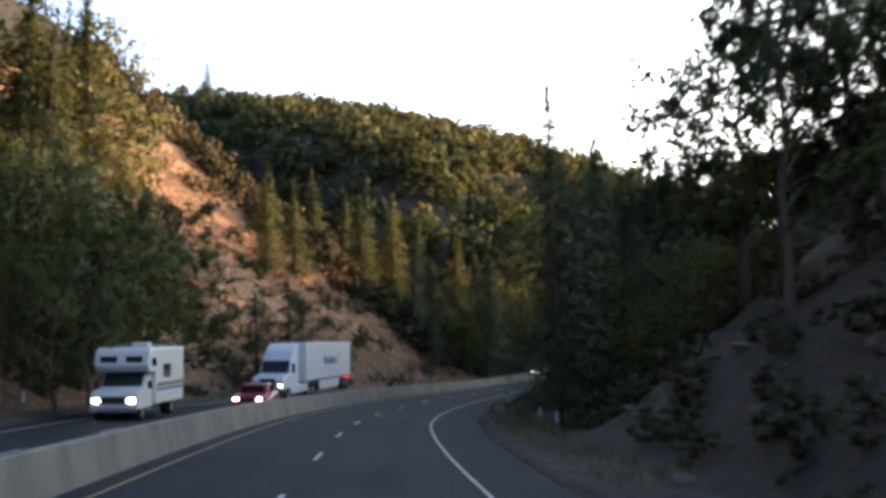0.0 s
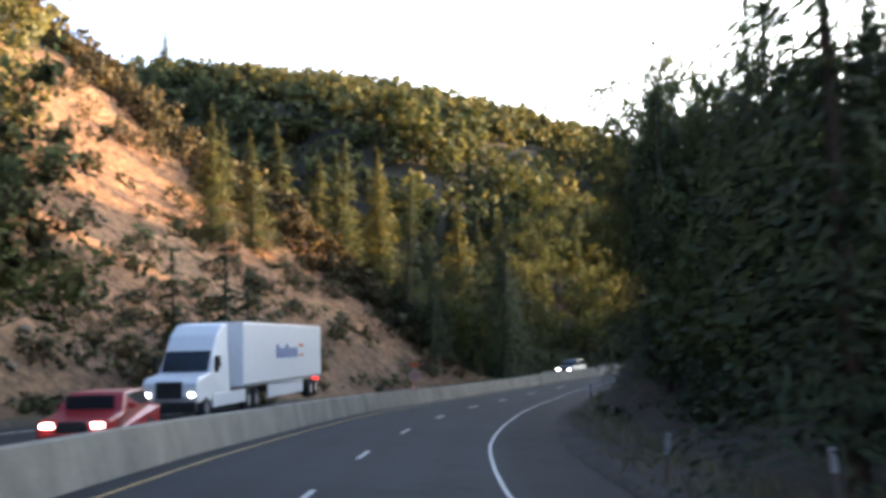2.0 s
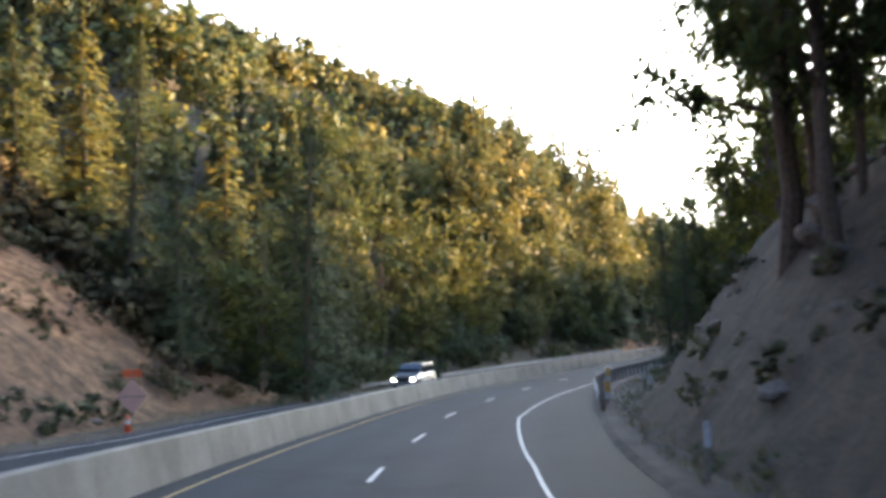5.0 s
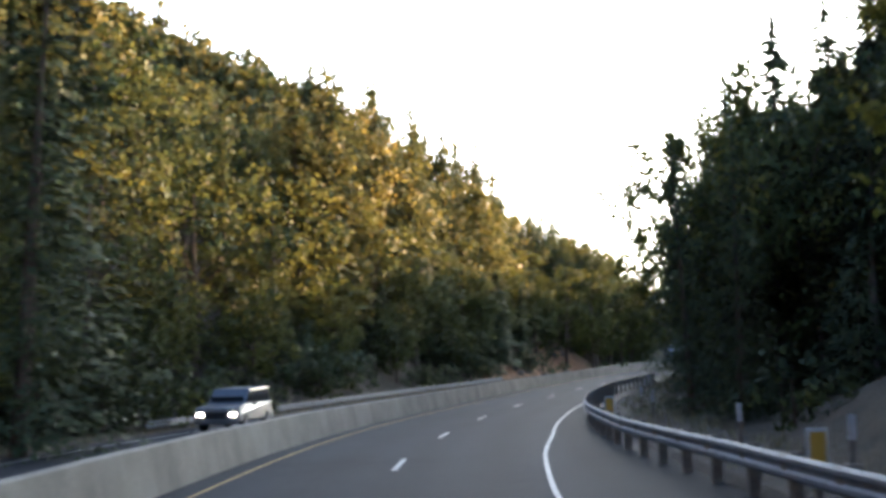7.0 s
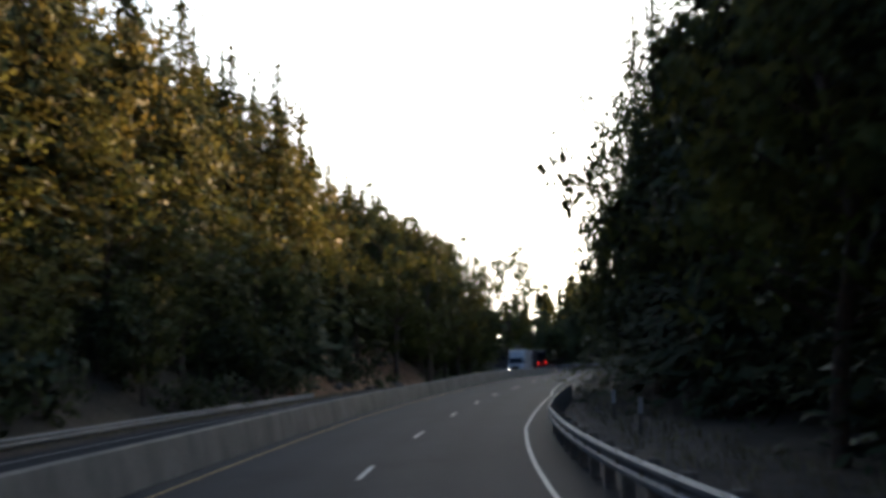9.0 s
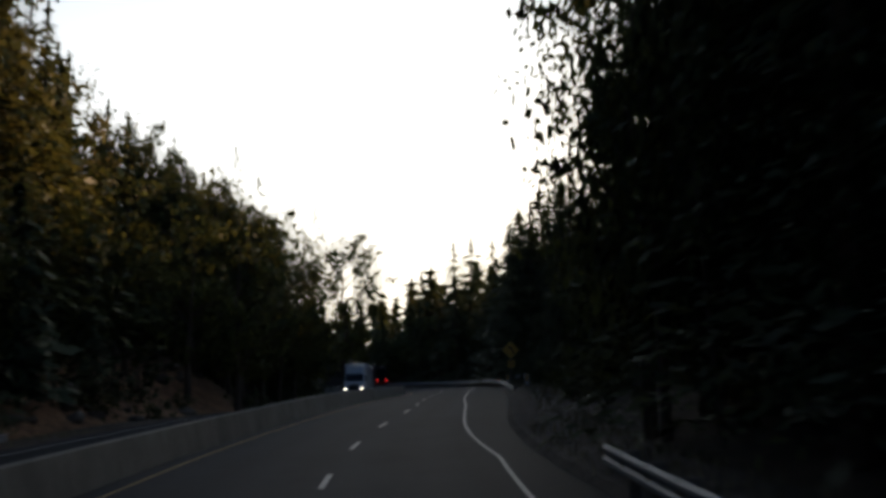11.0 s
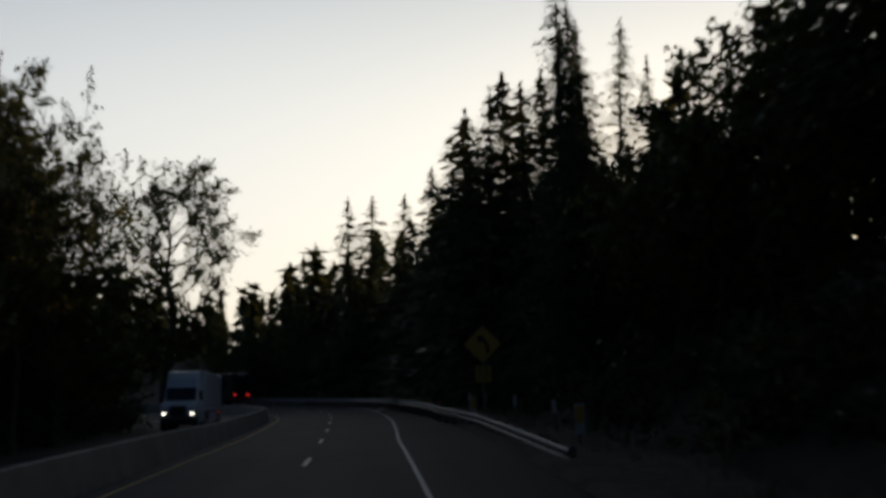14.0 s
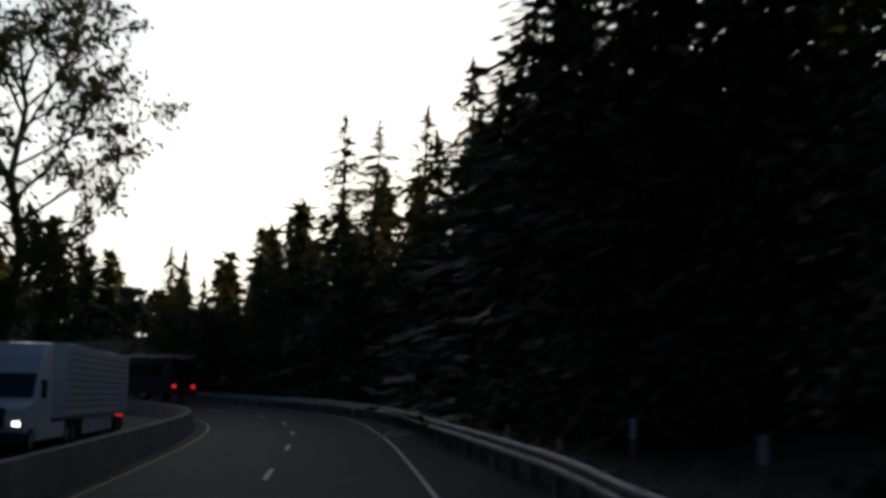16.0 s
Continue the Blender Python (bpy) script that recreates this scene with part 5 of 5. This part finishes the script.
def semi_truck(name, label, lines_on_side):
    e = new(name)
    cab = part("cab", profile([(-0.3, 0.75), (4.0, 0.75), (4.2, 1.0), (4.2, 1.55), (3.9, 1.75), (2.35, 1.95), (1.75, 2.85), (1.2, 3.5), (0.4, 3.95), (-0.3, 4.05)], -1.15, 1.15, 0.10, 0.92, 2.0), WHITE_BODY, e)
    part("windscreen", profile([(2.42, 1.98), (2.30, 2.02), (1.76, 2.84), (1.88, 2.84)], -0.98, 0.98, 0.02), GLASS, cab, "dark windscreen")
    for sx in (-1, 1):
        part("side_window", block(sx * 1.10 - 0.03, sx * 1.10 + 0.03, 0.95, 1.75, 2.05, 2.62, 0.02), GLASS, cab)
        part("mirror", block(sx * 1.32 - 0.09, sx * 1.32 + 0.09, 2.05, 2.2, 1.95, 2.6, 0.04), DARK_BODY, e)
        part("side_fairing", block(sx * 1.12 - 0.06, sx * 1.12 + 0.06, -2.6, 2.2, 0.45, 1.05, 0.05), WHITE_BODY, e)
        lamp = part("headlamp", block(sx * 0.92 - 0.13, sx * 0.92 + 0.13, 4.08, 4.22, 1.02, 1.18, 0.04), HEADLAMP, e, "lit headlamp")
        for y in (3.1, -3.0, -4.3):
            wheel(e, sx * 1.02, y, 0.5, 0.34, 0.55)
        for y in (-15.4, -16.7):
            wheel(e, sx * 1.02, y, 0.5, 0.5, 0.55)
    part("grille", block(-0.55, 0.55, 4.1, 4.26, 0.95, 1.62, 0.05), DARK_BODY, e, "dark chrome grille")
    part("bumper", block(-1.12, 1.12, 3.9, 4.32, 0.38, 0.82, 0.09), DARK_BODY, e)
    part("chassis", block(-0.45, 0.45, -18.0, 3.6, 0.62, 0.98, 0.03), DARK_BODY, e)
    box = part("trailer_box", block(-1.28, 1.28, -18.2, -1.9, 1.15, 4.10, 0.05), WHITE_BODY, e)
    part("underrun_bar", block(-1.2, 1.2, -18.2, -18.08, 0.5, 0.62, 0.02), DARK_BODY, e)
    for sx in (-1, 1):
        part("side_skirt", block(sx * 1.22 - 0.03, sx * 1.22 + 0.03, -13.6, -6.2, 0.42, 1.14, 0.01), WHITE_BODY, e, "white trailer side skirt")
        part("tail_lamp", block(sx * 0.9 - 0.18, sx * 0.9 + 0.18, -18.24, -18.16, 0.92, 1.04, 0.01), TAILLAMP, e)
        part("bottom_rail", block(sx * 1.285 - 0.02, sx * 1.285 + 0.02, -18.15, -1.95, 1.12, 1.26, 0.008), STEEL, box)
        if lines_on_side:
            for k in range(9):
                part("side_rib", block(sx * 1.295 - 0.012, sx * 1.295 + 0.012, -17.4, -2.2, 1.55 + 0.27 * k, 1.60 + 0.27 * k, 0.004), STEEL, box)
        else:
            for k in range(7):
                part("logo_bar", block(sx * 1.288 - 0.006, sx * 1.288 + 0.006, -8.2 - 0.66 * k, -7.75 - 0.66 * k, 2.35, 3.05 if k in (0, 3) else 2.85, 0.0), BLUE_STRIPE, box, "blue block of lettering")
            part("slogan_bar", block(sx * 1.288 - 0.006, sx * 1.288 + 0.006, -13.6, -12.6, 2.9, 3.05, 0.0), ORANGE, box)
            part("slogan_bar", block(sx * 1.288 - 0.006, sx * 1.288 + 0.006, -13.6, -12.6, 2.4, 2.5, 0.0), ORANGE, box)
    part("exhaust_stack", block(1.0, 1.14, -0.55, -0.4, 1.0, 3.9, 0.05), RIM, e)
    return tagged(e, label, "truck")


truck = semi_truck("semi_truck", "white semi truck with blue lettering on its trailer, headlights on", False)
set_down(truck, s_at(80), 10.2)
truck_far = semi_truck("semi_truck", "white cab-over-engine semi truck with a ribbed trailer in the dusk", True)
set_down(truck_far, s_at(268), 10.1)


def motorhome():
    e = new("motorhome")
    cab = part("cab", profile([(0.6, 0.55), (3.05, 0.5), (3.2, 0.7), (3.2, 1.15), (2.9, 1.3), (2.0, 1.45), (1.45, 2.05), (0.6, 2.05)], -1.0, 1.0, 0.07, 0.92, 1.4), CREAM_BODY, e)
    part("windscreen", profile([(2.05, 1.47), (1.95, 1.5), (1.48, 2.04), (1.58, 2.04)], -0.84, 0.84, 0.02), GLASS, cab, "dark windscreen")
    body = part("coach_body", profile([(-4.1, 0.62), (0.9, 0.62), (0.9, 2.02), (1.95, 2.08), (2.2, 2.35), (2.0, 2.95), (1.6, 3.12), (-4.1, 3.12)], -1.18, 1.18, 0.09), CREAM_BODY, e, "boxy cream coach body with an overcab bunk")
    for x in (-0.55, 0.55):
        part("bunk_window", block(x - 0.36, x + 0.36, 2.06, 2.16, 2.42, 2.74, 0.03), GLASS, body)
    for sx in (-1, 1):
        part("side_window", block(sx * 1.18 - 0.02, sx * 1.18 + 0.02, -1.5, -0.3, 1.75, 2.35, 0.02), GLASS, body)
        part("side_window", block(sx * 1.18 - 0.02, sx * 1.18 + 0.02, 0.95, 1.6, 2.3, 2.65, 0.02), GLASS, body)
        part("stripe", block(sx * 1.184 - 0.006, sx * 1.184 + 0.006, -4.0, 0.8, 1.38, 1.55, 0.0), TAN_STRIPE, body, "tan side stripe")
        part("stripe", block(sx * 1.184 - 0.006, sx * 1.184 + 0.006, -4.0, 0.8, 1.20, 1.30, 0.0), BLUE_STRIPE, body, "blue side stripe")
        part("headlamp", block(sx * 0.74 - 0.15, sx * 0.74 + 0.15, 3.12, 3.22, 0.82, 1.0, 0.03), HEADLAMP, e, "lit headlamp")
        part("mirror", block(sx * 1.16 - 0.09, sx * 1.16 + 0.09, 1.75, 1.88, 1.35, 1.68, 0.03), DARK_BODY, e)
        wheel(e, sx * 0.86, 2.35, 0.37, 0.24)
        wheel(e, sx * 0.84, -2.2, 0.37, 0.44)
        part("roof_rail", block(sx * 0.9 - 0.02, sx * 0.9 + 0.02, -3.9, 1.2, 3.2, 3.24, 0.008), STEEL, body)
    part("grille", block(-0.5, 0.5, 3.12, 3.24, 0.78, 1.06, 0.03), DARK_BODY, e, "black grille")
    part("bumper", block(-1.0, 1.0, 3.05, 3.3, 0.42, 0.64, 0.05), RIM, e, "chrome bumper")
    part("roof_vent", block(-0.35, 0.35, -1.4, -0.7, 3.11, 3.32, 0.05), CREAM_BODY, body)
    return tagged(e, "cream motorhome with an overcab bunk and lit headlights", "motorhome")


set_down(motorhome(), s_at(49), 10.2)
SEDAN = [(-2.2, 0.35), (2.2, 0.32), (2.28, 0.55), (2.2, 0.78), (1.1, 0.95), (0.45, 1.42), (-1.15, 1.45), (-1.75, 1.02), (-2.25, 0.95)]
SEDAN_GLASS = [(-1.66, 1.02), (-1.12, 1.40), (0.40, 1.38), (1.0, 0.99)]
set_down(car("red_car", "red saloon car with lit headlights in the far lanes", "car", RED_BODY, SEDAN, SEDAN_GLASS, 1.78, 4.5), s_at(62), 7.4)
SUV = [(-2.3, 0.42), (2.2, 0.40), (2.32, 0.65), (2.25, 0.95), (1.15, 1.10), (0.55, 1.68), (-1.9, 1.75), (-2.25, 1.1)]
SUV_GLASS = [(-2.05, 1.14), (-1.85, 1.66), (0.50, 1.62), (1.06, 1.12)]
set_down(car("sport_utility_car", "silver grey sport utility car with lit headlights", "car", GREY_BODY, SUV, SUV_GLASS, 1.88, 4.6), s_at(152), 10.2)


def bus():
    e = new("motor_coach")
    body = part("body", block(-1.27, 1.27, -12.0, 0.0, 0.45, 3.5, 0.14), DARK_BODY, e)
    part("rear_window", block(-0.95, 0.95, -12.06, -11.98, 2.0, 2.9, 0.04), GLASS, body)
    part("roof_marker", block(-0.5, 0.5, -12.05, -11.97, 3.22, 3.32, 0.01), WHITE_PAINT, body, "pale roof marker")
    part("rear_bumper", block(-1.25, 1.25, -12.12, -11.9, 0.45, 0.9, 0.06), RED_BODY, e, "red rear bumper")
    for sx in (-1, 1):
        part("tail_lamp", block(sx * 1.0 - 0.16, sx * 1.0 + 0.16, -12.1, -11.98, 1.0, 1.25, 0.02), TAILLAMP, e, "lit red tail lamp")
        part("side_window", block(sx * 1.26 - 0.02, sx * 1.26 + 0.02, -11.0, -0.8, 1.9, 2.9, 0.02), GLASS, body)
        for y in (-2.2, -8.9):
            wheel(e, sx * 1.08, y, 0.5, 0.32)
    return tagged(e, "dark motor coach with red tail lights on the bend", "coach")


set_down(bus(), s_at(320), -1.8, False)
